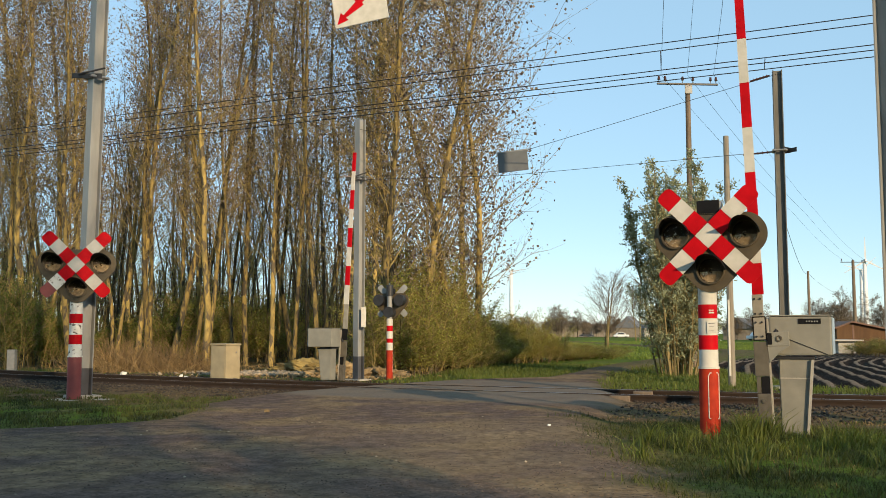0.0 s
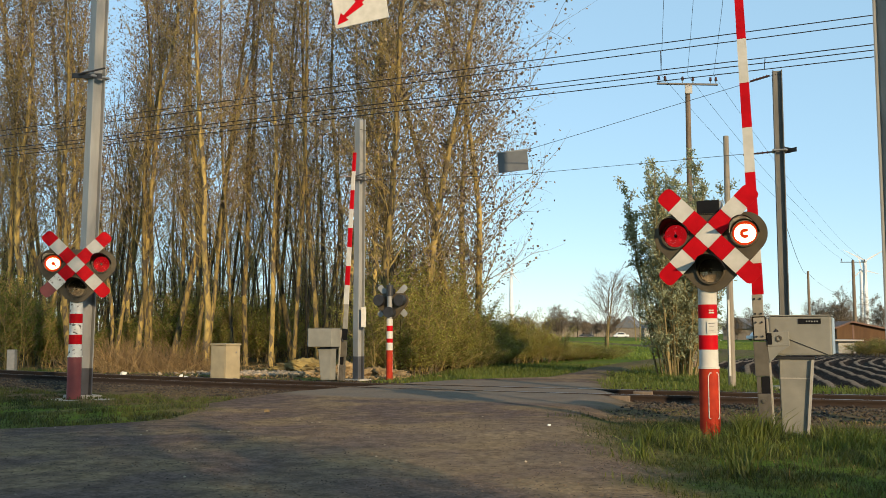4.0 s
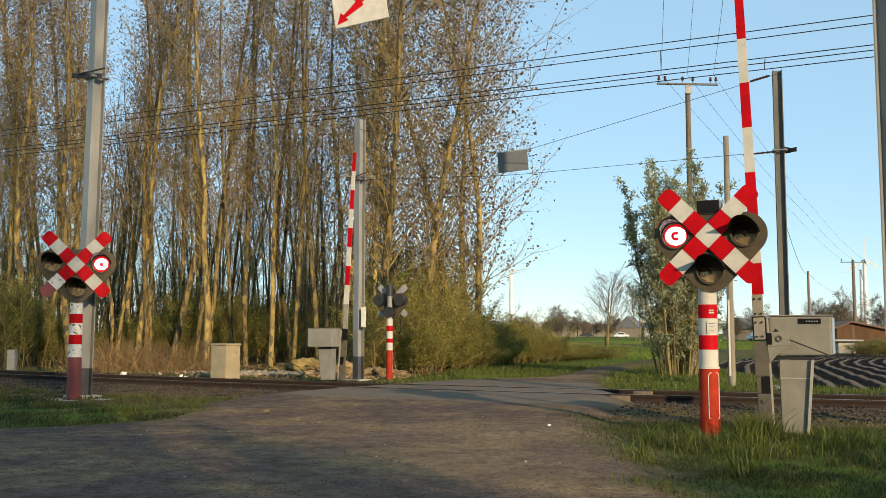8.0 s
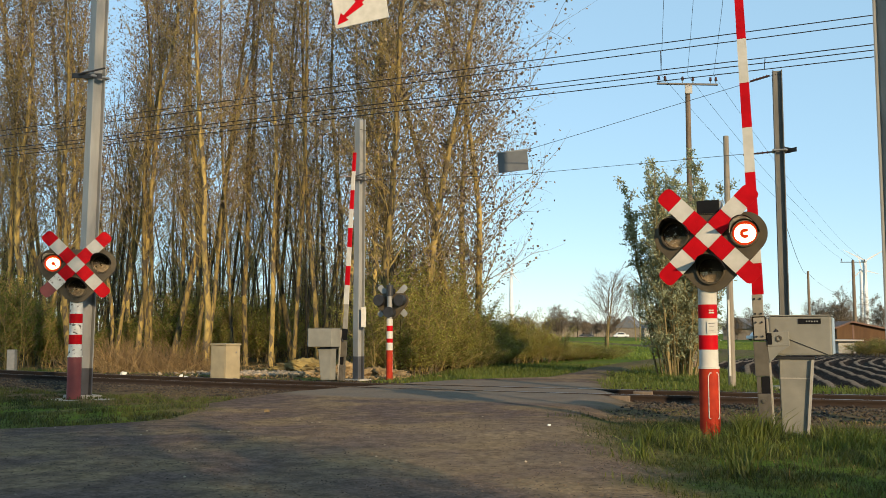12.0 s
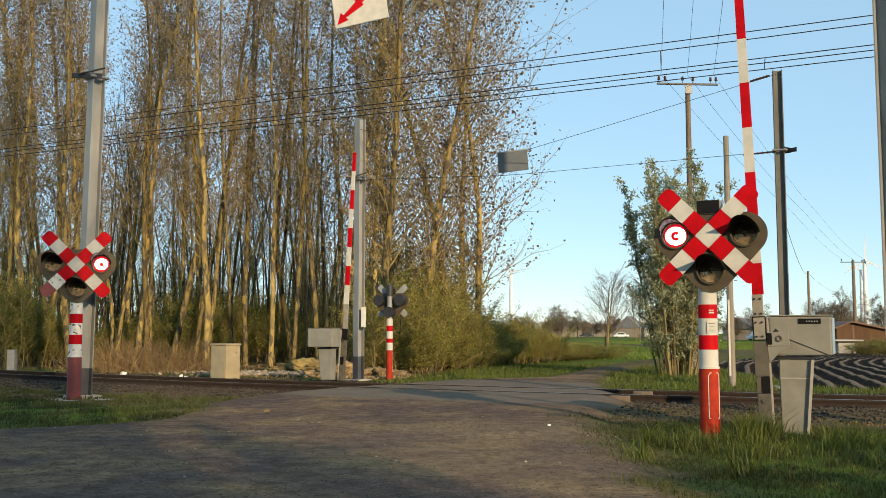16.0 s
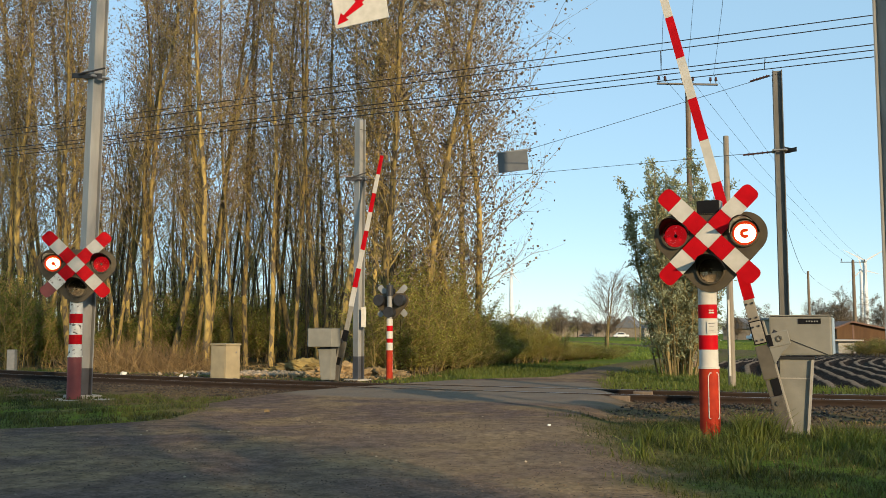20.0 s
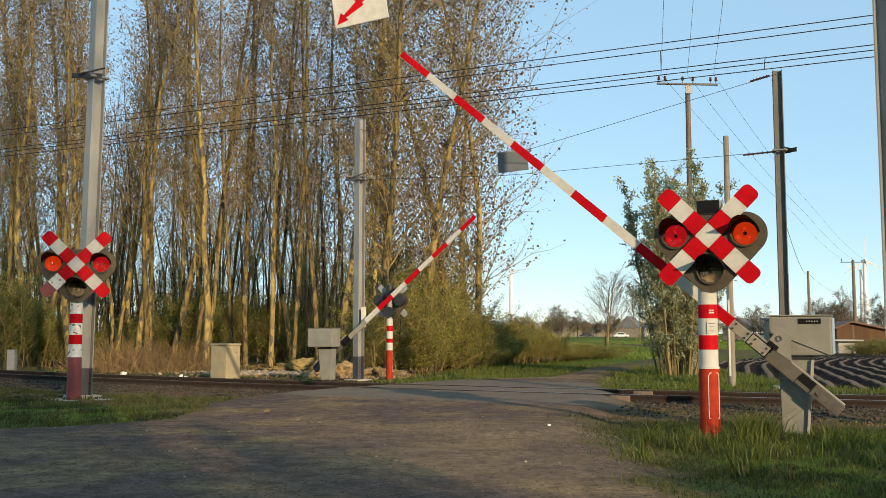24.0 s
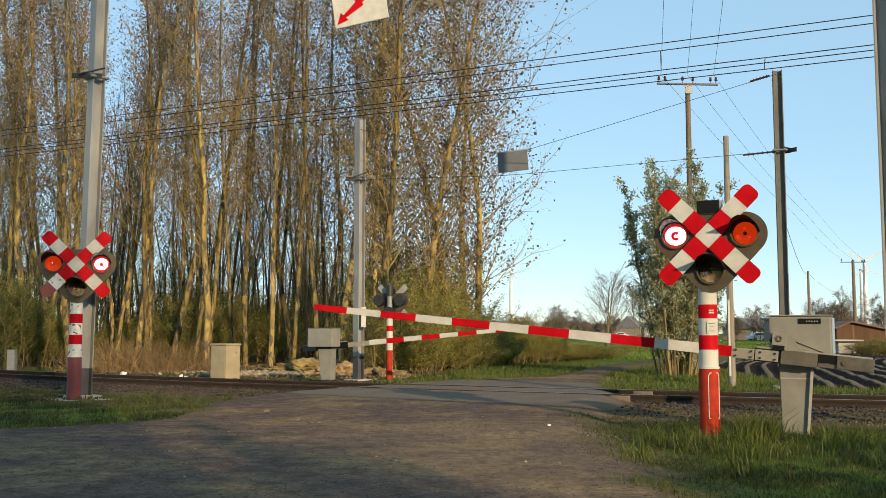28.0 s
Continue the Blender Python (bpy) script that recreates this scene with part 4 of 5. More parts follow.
def tree_meshes(name, seed, tall, r, first, limbs, reach, up, twigs, leaf_n, leaf, lean=0.0, bark=BARK, leaf_mat=LEAF_BRONZE, spread=0.10, sides=8, leafy_from=0.0, stems=1, base_spread=0.0, fan=0.2, wander=0.10, taper=0.75, fuzz=0, slim=0.42, twig=None):
    g = Growth(seed)
    rng = g.rng
    trunks = []
    for s in range(stems):
        a = s * 2.4 + rng.uniform(0, 1.2)
        st = np.array((math.cos(a), math.sin(a), 0)) * base_spread * rng.uniform(0.3, 1)
        way = np.array((st[0] * fan / max(base_spread, 0.1) + lean, st[1] * fan / max(base_spread, 0.1), 1.0)) if stems > 1 else np.array((lean, rng.normal(0, 0.03), 1.0))
        t = g.limb(st, way, tall * (1 if s == 0 else rng.uniform(0.6, 1.0)), wander, 9)
        g.tube(t, r * (1 if s == 0 else 0.8), r * 0.12, sides)
        trunks.append(t)
    bark_v, bark_f = np.array(g.v), list(g.f)
    g.v, g.f = [], []
    for n in range(limbs):
        t = trunks[n % stems]
        h = first + (1 - first) * ((n + rng.rand()) / limbs) ** 0.9
        i = min(int(h * 9), 8)
        p = t[i] + (t[i + 1] - t[i]) * (h * 9 - i)
        a = rng.uniform(0, 6.28)
        length = reach * (1.15 - taper * h) * rng.uniform(0.55, 1.15)
        pts = g.limb(p, (math.cos(a), math.sin(a), up * rng.uniform(0.6, 1.4)), length, 0.28, 4, 0.07)
        g.tube(pts, max(0.008, r * 0.19 * (1.1 - h)), 0.005, 4)
        for _ in range(twigs):
            j = rng.randint(1, 4)
            q = pts[j] + (pts[j + 1] - pts[j]) * rng.rand()
            w = pts[j + 1] - pts[j]
            w = w / np.linalg.norm(w) + rng.normal(0, 0.55, 3) + (0, 0, 0.15)
            tw = g.limb(q, w / np.linalg.norm(w), length * rng.uniform(0.2, 0.45), 0.35, 2, 0.05)
            g.tube(tw, 0.008, 0.003, 3)
            if h >= leafy_from:
                g.leaves(tw, leaf_n, leaf, spread, slim)
        if h >= leafy_from:
            g.leaves(pts, leaf_n, leaf, spread, slim)
    for n in range(fuzz):   # short upright shoots that clothe the trunk
        t = trunks[n % stems]
        h = first * 0.7 + (0.95 - first * 0.7) * rng.rand() ** 0.8
        i = min(int(h * 9), 8)
        p = t[i] + (t[i + 1] - t[i]) * (h * 9 - i)
        a = rng.uniform(0, 6.28)
        pts = g.limb(p, (math.cos(a), math.sin(a), rng.uniform(0.3, 1.6)), rng.uniform(0.35, 1.2), 0.4, 3, 0.06)
        g.tube(pts, 0.010, 0.004, 3)
        g.leaves(pts, leaf_n // 2, leaf * 0.8, 0.08, slim)
    twig = twig or TWIG
    if stems > 1 and name == "willow":
        n = len(bark_v) // stems
        k = len(bark_f) // stems
        out = [[raw("stem", bark_v[i * n:(i + 1) * n], np.array(bark_f[i * k:(i + 1) * k]) - i * n, bark, True) for i in range(stems)], raw(name + "_limbs", g.v, g.f, twig)]
    else:
        out = [raw(name + "_trunk", bark_v, bark_f, bark, True), raw(name + "_limbs", g.v, g.f, twig)]
    if g.lf:
        out.append(raw(name + "_leaves", np.concatenate(g.lv), np.concatenate(g.lf), leaf_mat))
    return out


def plant(name, meshes, m, label, category, group="", trunk_name="trunk"):
    root = thing(name, m, label, category, group)
    for nm, me in zip((trunk_name, "branchwork", "crown"), meshes):
        for one in (me if isinstance(me, list) else [me]):
            ob = new(nm, one)
            ob.parent = root
            if nm != "trunk" and nm != "stem":
                tagged(ob, kind="stuff")
    return root


POPLARS = [tree_meshes("poplar", 11 + i, 19 + 2 * (i % 3), (0.105, 0.13, 0.095, 0.12, 0.085, 0.11)[i], 0.17, 80, 2.9, 1.15, 8, 5, 0.084, (0.02, -0.03, 0.05, 0.0, -0.05, 0.03)[i], leafy_from=0.22, spread=0.22, fuzz=80, wander=0.15) for i in range(6)]
THIN = [tree_meshes("thin_poplar", 31 + i, 15, 0.075, 0.15, 40, 2.3, 1.2, 5, 4, 0.09, 0.02 * (i - 1), bark=BARK_GREY, sides=6, spread=0.24) for i in range(3)]
WIDE = [tree_meshes("spreading_poplar", 41 + i, 17, 0.15, 0.11, 105, 2.75, 1.15, 9, 4, 0.115, 0.03, taper=-0.7, leaf_mat=LEAF_BRONZE, spread=0.24, fuzz=90) for i in range(2)]

rng = np.random.RandomState(5)


def at(px, depth):
    """The place on the ground in the direction px (as an angle's tangent times 1700) at that depth."""
    return (px - 784) / 1700.0 * depth


# the front of the stand, trunk by trunk: direction and depth
FRONT = [(18, 38), (62, 36), (92, 37), (128, 33), (205, 39), (243, 36), (268, 38), (306, 37), (346, 37), (366, 33), (408, 41), (437, 37), (481, 35), (520, 40), (566, 33), (604, 31), (655, 32)]
for n, (px, d) in enumerate(FRONT):
    plant("poplar_tree", POPLARS[n % 6], pose(at(px, d), d * 1.0, -0.15, 0, 0, (n * 83) % 360), "tall poplar with yellowish lichen bark and sparse bronze leaves", "tree", "poplar stand")
for n in range(13):
    d, px = rng.uniform(34, 42), 8 + 52 * n + rng.uniform(-12, 12)
    plant("poplar_tree", POPLARS[(n * 5) % 6], pose(at(px, d), d, -0.15, 0, 0, rng.uniform(0, 360)) @ Matrix.Diagonal((0.85, 0.85, 1, 1)), "slim poplar with lichen bark and sparse bronze leaves", "tree", "poplar stand")
for n in range(48):
    d = 39 + 26 * rng.rand()
    px = rng.uniform(-60, 690)
    if n % 3:
        plant("poplar_tree", THIN[n % 3], pose(at(px, d), d, -0.2, 0, 0, rng.uniform(0, 360)), "thin grey poplar deep in the stand", "tree", "poplar stand")
    else:
        plant("poplar_tree", POPLARS[(n // 3) % 6], pose(at(px, d), d, -0.2, 0, 0, rng.uniform(0, 360)), "tall poplar deep in the stand", "tree", "poplar stand")
for px, d, n in ((674, 31, 0), (714, 34, 1), (758, 32, 0), (800, 35, 1), (824, 39, 0), (846, 36, 1)):
    plant("poplar_tree", WIDE[n], pose(at(px, d), d, -0.15, 0, 0, 40 + 97 * n + px), "spreading poplar at the edge of the stand", "tree", "poplar stand")

# bare poles and dark undergrowth deep in the stand
POLES = [tree_meshes("slender_trunk", 131 + i, 14, 0.062, 0.15, 16, 1.4, 1.4, 3, 1, 0.09, 0.03 * (i - 1), bark=BARK_GREY, sides=5) for i in range(3)]
for n in range(135):
    d = 42 + 36 * rng.rand()
    px = rng.uniform(-60, 720)
    plant("poplar_tree", POLES[n % 3], pose(at(px, d), d, -0.2, 0, 0, rng.uniform(0, 360)), "slender dark trunk deep in the stand", "tree", "poplar stand")

# the pollard willow by the field road
WILLOW = tree_meshes("willow", 64, 6.3, 0.040, 0.03, 620, 1.15, 1.9, 6, 11, 0.10, 0.0, bark=WILLOW_BARK, leaf_mat=LEAF_SILVER, stems=34, base_spread=0.62, sides=5, fan=0.21, wander=0.06, slim=0.2, spread=0.05)
plant("willow", WILLOW, pose(6.74, 27.6, -0.15), "many-stemmed willow with silvery young leaves", "willow", trunk_name="stem")

# shrubs along the edge of the stand
SHRUBS = [tree_meshes("shrub", 71 + i, 2.0, 0.02, 0.05, 78, 0.95, 1.0, 6, 13, 0.040, 0.0, bark=BARK, leaf_mat=(LEAF_OLIVE, LEAF_GREEN, LEAF_OLIVE)[i], stems=9, base_spread=0.6, sides=4, fan=0.3, fuzz=80) for i in range(3)]
for n in range(34):
    t = n / 33
    px, d = 705 + 375 * t + rng.uniform(-12, 12), 27.5 + 21 * t + rng.uniform(-0.5, 2.5)
    plant("shrub", SHRUBS[n % 3], pose(at(px, d), d, -0.15, 0, 0, rng.uniform(0, 360)) @ Matrix.Diagonal((1.2, 1.2, rng.uniform(0.45, 0.9) * (1.05 - 0.2 * t) * (0.55 if t > 0.72 else 1), 1)), "low olive-green shrub at the edge of the stand", "shrub", "shrubs", "stemwork")
THICKET = [tree_meshes("thicket", 141 + i, 6.0, 0.034, 0.05, 110, 1.5, 1.6, 4, 2, 0.06, 0.0, bark=BARK_GREY, leaf_mat=LEAF_OLIVE, stems=20, base_spread=1.6, sides=4, fan=0.12) for i in range(2)]
for n in range(36):
    px, d = -60 + 760 * rng.rand() ** 1.35, rng.uniform(40, 66)
    plant("thicket", THICKET[n % 2], pose(at(px, d), d, -0.15, 0, 0, rng.uniform(0, 360)) @ Matrix.Diagonal((1.2, 1.2, rng.uniform(0.8, 1.3), 1)), "dark leafless thicket between the poplars", "thicket", "thickets", "stemwork")
for n in range(46):
    px, d = rng.uniform(-60, 700), rng.uniform(38, 64)
    plant("shrub", SHRUBS[1 if n % 3 else 0], pose(at(px, d), d, -0.15, 0, 0, rng.uniform(0, 360)) @ Matrix.Diagonal((1.5, 1.5, rng.uniform(0.6, 1.5), 1)), "green undergrowth between the poplars", "shrub", "shrubs", "stemwork")
for px, d, k in ((14, 33, 1.5), (58, 35, 1.2), (112, 36, 1.0), (-20, 34, 1.7)):
    plant("shrub", SHRUBS[1], pose(at(px, d), d, -0.15, 0, 0, px * 3) @ Matrix.Diagonal((1.3, 1.3, k, 1)), "leafy green shrub at the foot of the poplars", "shrub", "shrubs", "stemwork")
TWIGGY = [tree_meshes("twiggy_bush", 81 + i, 3.4, 0.022, 0.04, 120, 1.1, 1.3, 6, 4, 0.055, 0.0, bark=BARK, leaf_mat=LEAF_OLIVE, stems=11, base_spread=0.7, sides=4, fan=0.3) for i in range(2)]
for n in range(8):
    px, d = 684 + 18 * n + rng.uniform(-8, 8), rng.uniform(34, 38)
    plant("bush", TWIGGY[n % 2], pose(at(px, d), d, -0.15, 0, 0, rng.uniform(0, 360)) @ Matrix.Diagonal((1.0, 1.0, rng.uniform(1.1, 1.6), 1)), "tall golden-twigged bush under the spreading poplars", "bush", "bushes", "stemwork")
for n in range(24):
    t = n / 23
    px, d = 680 + 230 * t + rng.uniform(-14, 14), 28.5 + 10 * t + rng.uniform(-0.5, 3)
    plant("bush", TWIGGY[n % 2], pose(at(px, d), d, -0.15, 0, 0, rng.uniform(0, 360)) @ Matrix.Diagonal((1.1, 1.1, rng.uniform(0.5, 1.0) * (1.1 - 0.4 * t), 1)), "loose twiggy bush with a few olive leaves", "bush", "bushes", "stemwork")

# an unseen hedge and tall trees, added behind the camera for their evening shade on the road and the far mast
HEDGE = [tree_meshes("hedge_shrub", 171 + i, 2.0, 0.02, 0.05, 70, 0.95, 1.0, 6, 16, 0.055, 0.0, bark=BARK_GREY, leaf_mat=LEAF_OLIVE, stems=9, base_spread=0.6, sides=4, fan=0.3) for i in range(2)]
for n, (x, y, k) in enumerate(((-8.5, -9.0, 3.6), (-6.6, -8.4, 3.8), (-4.8, -8.8, 3.5), (-3.0, -8.1, 3.7), (-1.2, -8.6, 3.6), (0.6, -7.9, 3.8), (2.3, -8.2, 3.5), (3.9, -7.6, 3.6), (5.1, -6.7, 3.0), (6.6, -5.0, 1.95), (6.6, -1.0, 1.35), (7.9, -0.2, 1.7))):
    plant("shrub", HEDGE[n % 2], pose(x, y, -0.1, 0, 0, n * 70) @ Matrix.Diagonal((1.8, 1.8, k, 1)), "unseen tall hedge shrub beside the road behind the viewer, added for its shade", "shrub", "hedge", "stemwork")
for n, (x, y) in enumerate(((6.4, -10.0), (5.2, -11.0), (7.0, -12.5), (6.0, -13.5), (5.6, -9.2))):
    plant("poplar_tree", POPLARS[n], pose(x, y, -0.15, 0, 0, n * 110) @ Matrix.Diagonal((0.9, 0.9, 1.25, 1)), "unseen tall poplar beside the road behind the viewer, added for its shade", "tree", "poplars behind the viewer")

# ---- far houses, trees and turbines ----
# the haze of distance is put into this pale twig colour
TWIG_PALE = material("pale_bare_twigs", (0.24, 0.185, 0.13), 0.9, second=(0.16, 0.125, 0.09), scale=0.5, vary=0.25, through_light=0.4)
HOUSE_WALL = material("pale_brick_wall", (0.25, 0.21, 0.16), 0.9, second=(0.19, 0.16, 0.125), scale=2, bump=0.1)
HOUSE_WHITE = material("white_render", (0.44, 0.42, 0.37), 0.9, second=(0.36, 0.34, 0.30), scale=2)
ROOF_GREY = material("grey_roof_sheet", (0.22, 0.22, 0.23), 0.7, second=(0.16, 0.16, 0.17), scale=2, bump=0.1)
ROOF_RED = material("brown_tile_roof", (0.17, 0.095, 0.065), 0.8, second=(0.12, 0.07, 0.05), scale=2, bump=0.2)
ROOF_BLUE = material("slate_blue_roof", (0.17, 0.175, 0.185), 0.7, second=(0.13, 0.135, 0.145), scale=2)
BARN_WOOD = material("brown_barn_boards", (0.115, 0.060, 0.024), 0.85, second=(0.08, 0.041, 0.018), scale=3, stretch=(1, 1, 0.2), bump=0.2)
PANE = material("dark_window_pane", (0.03, 0.035, 0.045), 0.12, spec=0.6)
TURBINE = material("white_turbine", (0.72, 0.73, 0.75), 0.5, second=(0.66, 0.67, 0.70), scale=0.2)
CAR_WHITE = material("white_car_paint", (0.72, 0.73, 0.74), 0.3)
CAR_DARK = material("dark_car_paint", (0.05, 0.06, 0.08), 0.3)


def house(px, d, w, deep, eave, ridge, label, wall, roof, turn=0.0, windows=3, category="house"):
    k = 1.5 if category == "house" else 1.0
    d, w, deep, eave, ridge = d * k, w * k, deep * k, eave * k, ridge * k
    root = thing("house" if category == "house" else category.replace(" ", "_"), pose(at(px, d), d, -0.15, 0, 0, turn), label, category, "far houses")
    part("wall", box(-w / 2, 0, 0, w / 2, deep, eave, 0.02), wall, root)
    bm = bmesh.new()
    o = 0.35
    if ridge > eave + 0.3:
        a = [(-w / 2 - o, -o, eave), (w / 2 + o, -o, eave), (w / 2 + o, deep / 2, ridge), (-w / 2 - o, deep / 2, ridge), (w / 2 + o, deep + o, eave), (-w / 2 - o, deep + o, eave)]
        v = [bm.verts.new(p) for p in a]
        for q in ((0, 1, 2, 3), (3, 2, 4, 5), (1, 4, 2), (0, 3, 5), (0, 5, 4, 1)):
            bm.faces.new([v[i] for i in q])
    else:
        bm = box(-w / 2 - o, -o, eave, w / 2 + o, deep + o, ridge, 0.03)
    part("roof", bm, roof, root)
    for k in range(windows):
        x = -w / 2 + w * (k + 0.5) / windows
        win = part("window", box(x - 0.55, -0.05, eave * 0.38, x + 0.55, 0.02, eave * 0.80, 0.01), HOUSE_WHITE, root)
        part("pane", box(x - 0.47, -0.06, eave * 0.42, x + 0.47, -0.045, eave * 0.76), PANE, win)
    return root


house(1010, 210, 9.0, 7, 3.1, 3.35, "low pale brick house with a flat grey roof, far off", HOUSE_WALL, ROOF_GREY, 8, 3)
house(1078, 235, 8.5, 7, 2.2, 3.1, "low brown house beyond the field, far off", HOUSE_WALL, ROOF_RED, -6, 3)
house(1134, 190, 3.8, 4.5, 1.9, 4.2, "small far house with a slate blue gabled roof", HOUSE_WALL, ROOF_BLUE, 62, 2)
house(1150, 205, 7.0, 6, 2.0, 3.2, "far low white annex beyond the field", HOUSE_WHITE, ROOF_GREY, 10, 2)
house(842, 260, 13.0, 8, 2.6, 3.4, "long pale building half hidden by shrubs", HOUSE_WHITE, ROOF_GREY, 4, 4)
house(1342, 120, 3.4, 4, 1.4, 2.7, "grey far house with a slate roof behind the willow", HOUSE_WALL, ROOF_BLUE, 50, 1)
house(1412, 150, 7.0, 6, 3.4, 3.65, "dark flat-roofed shed beyond the ploughed field", HOUSE_WALL, ROOF_GREY, 0, 2, "shed")
barn = thing("barn", pose(at(1478, 64), 64, -0.15), "brown timber barn with a dark roof beyond the ploughed field", "barn")
part("gable_wall", prism([(0, 0), (5.2, 0), (5.2, 1.05), (0.95, 1.95), (0, 1.6)], 0, 6, m=pose(0, 0, 0, 0, 0, -6)), BARN_WOOD, barn)
part("roof_slope", prism([(0.9, 1.96), (5.5, 1.0), (5.5, 1.1), (0.95, 2.06)], -0.3, 6.3, m=pose(0, 0, 0, 0, 0, -6)), ROOF_RED, barn)
part("roof_slope", prism([(-0.25, 1.5), (0.95, 1.96), (0.95, 2.06), (-0.25, 1.6)], -0.3, 6.3, m=pose(0, 0, 0, 0, 0, -6)), ROOF_RED, barn)
part("wall_post", prism([(1.0, 0), (1.12, 0), (1.12, 1.85), (1.0, 1.85)], -0.03, 0.02, m=pose(0, 0, 0, 0, 0, -6)), ROOF_RED, barn)
for n, (px, d, s) in enumerate(((1520, 56, 0.7), (1545, 54, 0.85), (1568, 55, 0.8), (1590, 54, 0.8))):
    plant("shrub", SHRUBS[1], pose(at(px, d), d, -0.2, 0, 0, n * 77) @ Matrix.Diagonal((1.1, 1.1, s * 0.55, 1)), "dark scrub before the barn", "shrub", "shrubs", "stemwork")
house(1496, 60, 1.1, 2.0, 0.75, 0.85, "small white shed beside the barn", HOUSE_WHITE, HOUSE_WHITE, 0, 0, "shed")


def car(px, d, label, paint, turn=0.0):
    root = thing("car", pose(at(px, d), d, -0.15, 0, 0, turn), label, "car", "parked cars")
    part("body", box(-2.1, -0.85, 0.28, 2.1, 0.85, 0.85, 0.12), paint, root)
    cabin = prism([(-1.5, 0.84), (1.35, 0.84), (0.7, 1.42), (-1.1, 1.42)], -0.72, 0.72, bevel=0.05)
    part("cabin", cabin, paint, root)
    part("side_window", prism([(-1.25, 0.9), (1.05, 0.9), (0.6, 1.33), (-0.98, 1.33)], -0.735, -0.725), PANE, root)
    for x in (-1.3, 1.3):
        for y in (-0.85, 0.65):
            wheel = part("wheel", rod((x, y, 0.31), (x, y + 0.2, 0.31), 0.31, n=16), BLACK, root)
            part("rim", rod((x, y - 0.01, 0.31), (x, y + 0.02, 0.31), 0.19, n=12), GALV, wheel)


car(1098, 270, "white car parked by the far houses", CAR_WHITE)
car(1342, 165, "pale car parked beyond the ploughed field", CAR_WHITE, 12)
car(1037, 280, "dark car parked by a far house", CAR_DARK, -8)

rotors = []


def turbine(px, d, hub_px, blade, label, yaw, begin):
    hub = 1.1 + (590 - hub_px) / 1700.0 * d + 0.15
    root = thing("wind_turbine", pose(at(px, d), d, -0.15), label, "wind turbine", "wind turbines")
    part("tower", rod((0, 2.5, 0), (0, 2.5, hub), hub * 0.038, hub * 0.024, 20), TURBINE, root)
    part("nacelle", box(-1.2, -0.5, hub - 1.2, 1.2, 6.5, hub + 1.2, 0.3), TURBINE, root, m=pose(0, 0, 0))
    rotor = new("rotor")
    rotor.parent, rotor.matrix_basis = root, pose(0, 0, hub, 0, begin, yaw)
    part("hub", rod((0, -2.2, 0), (0, 0, 0), 0.5, 1.2, 12), TURBINE, rotor)
    for k in range(3):
        bm = bmesh.new()
        outline = [(-0.45, 0.8), (-0.95, blade * 0.22), (-0.25, blade), (0.05, blade), (0.75, blade * 0.2), (0.45, 0.8)]
        part("blade", prism(outline, -1.25, -0.9, m=Matrix.Rotation(radians(120 * k), 4, "Y")), TURBINE, rotor)
    rotors.append((rotor, hub, yaw, begin))


turbine(1534, 850, 462, 21.0, "white wind turbine with turning blades, far off", -24, 0)
turbine(1527, 1150, 478, 22.0, "white wind turbine farther away, blades turning", -24, 47)
turbine(905, 1100, 482, 17.0, "distant white wind turbine behind the trees", -24, 80)

BARE = [tree_meshes("bare_tree", 91 + i, 4.6, 0.07, 0.2, 66, 2.5, 1.3, 10, 0, 0.05, 0.0, bark=WILLOW_BARK, twig=TWIG_PALE, sides=6, stems=2, base_spread=0.2, fan=0.25) for i in range(2)]
BUSHY = [tree_meshes("brown_bush", 95 + i, 5.0, 0.06, 0.12, 120, 2.6, 0.8, 13, 3, 0.10, 0.0, bark=BARK_GREY, leaf_mat=TWIG_PALE, twig=TWIG_PALE, stems=4, base_spread=0.8, sides=5) for i in range(2)]


def far_tree(px, d, kind, size, label):
    plant("bare_tree" if kind in BARE else "far_tree", kind, pose(at(px, d), d, -0.2, 0, 0, px * 7 % 360) @ Matrix.Diagonal((size * 1.15, size * 1.15, size, 1)), label, "tree", "far trees", "trunk" if kind in BARE else "stemwork")


far_tree(1070, 52, BARE[0], 0.92, "small bare tree beside the field road")
far_tree(1128, 150, BARE[1], 2.0, "bare tree beyond the field")
far_tree(992, 190, BUSHY[0], 1.25, "round brown bush beyond the field")
for n, (px, d, s) in enumerate(((1452, 95, 0.85), (1478, 92, 0.95), (1500, 98, 0.80), (1562, 100, 0.95), (1340, 160, 1.1), (1300, 180, 1.0))):
    far_tree(px, d, BUSHY[n % 2], s, "leafless brown tree beyond the ploughed field")
for n in range(16):
    px = 858 + n * 21 + (n * 37) % 13
    far_tree(px, 260 + (n * 53) % 60, BUSHY[n % 2], 1.0 + 0.12 * ((n * 5) % 4), "leafless brown tree on the skyline")
for n in range(14):
    if 1515 < 1280 + n * 24 < 1550:
        continue
    far_tree(1280 + n * 24, 330 + (n * 31) % 50, BUSHY[n % 2], 1.1 + 0.15 * ((n * 3) % 4), "leafless brown tree on the skyline")

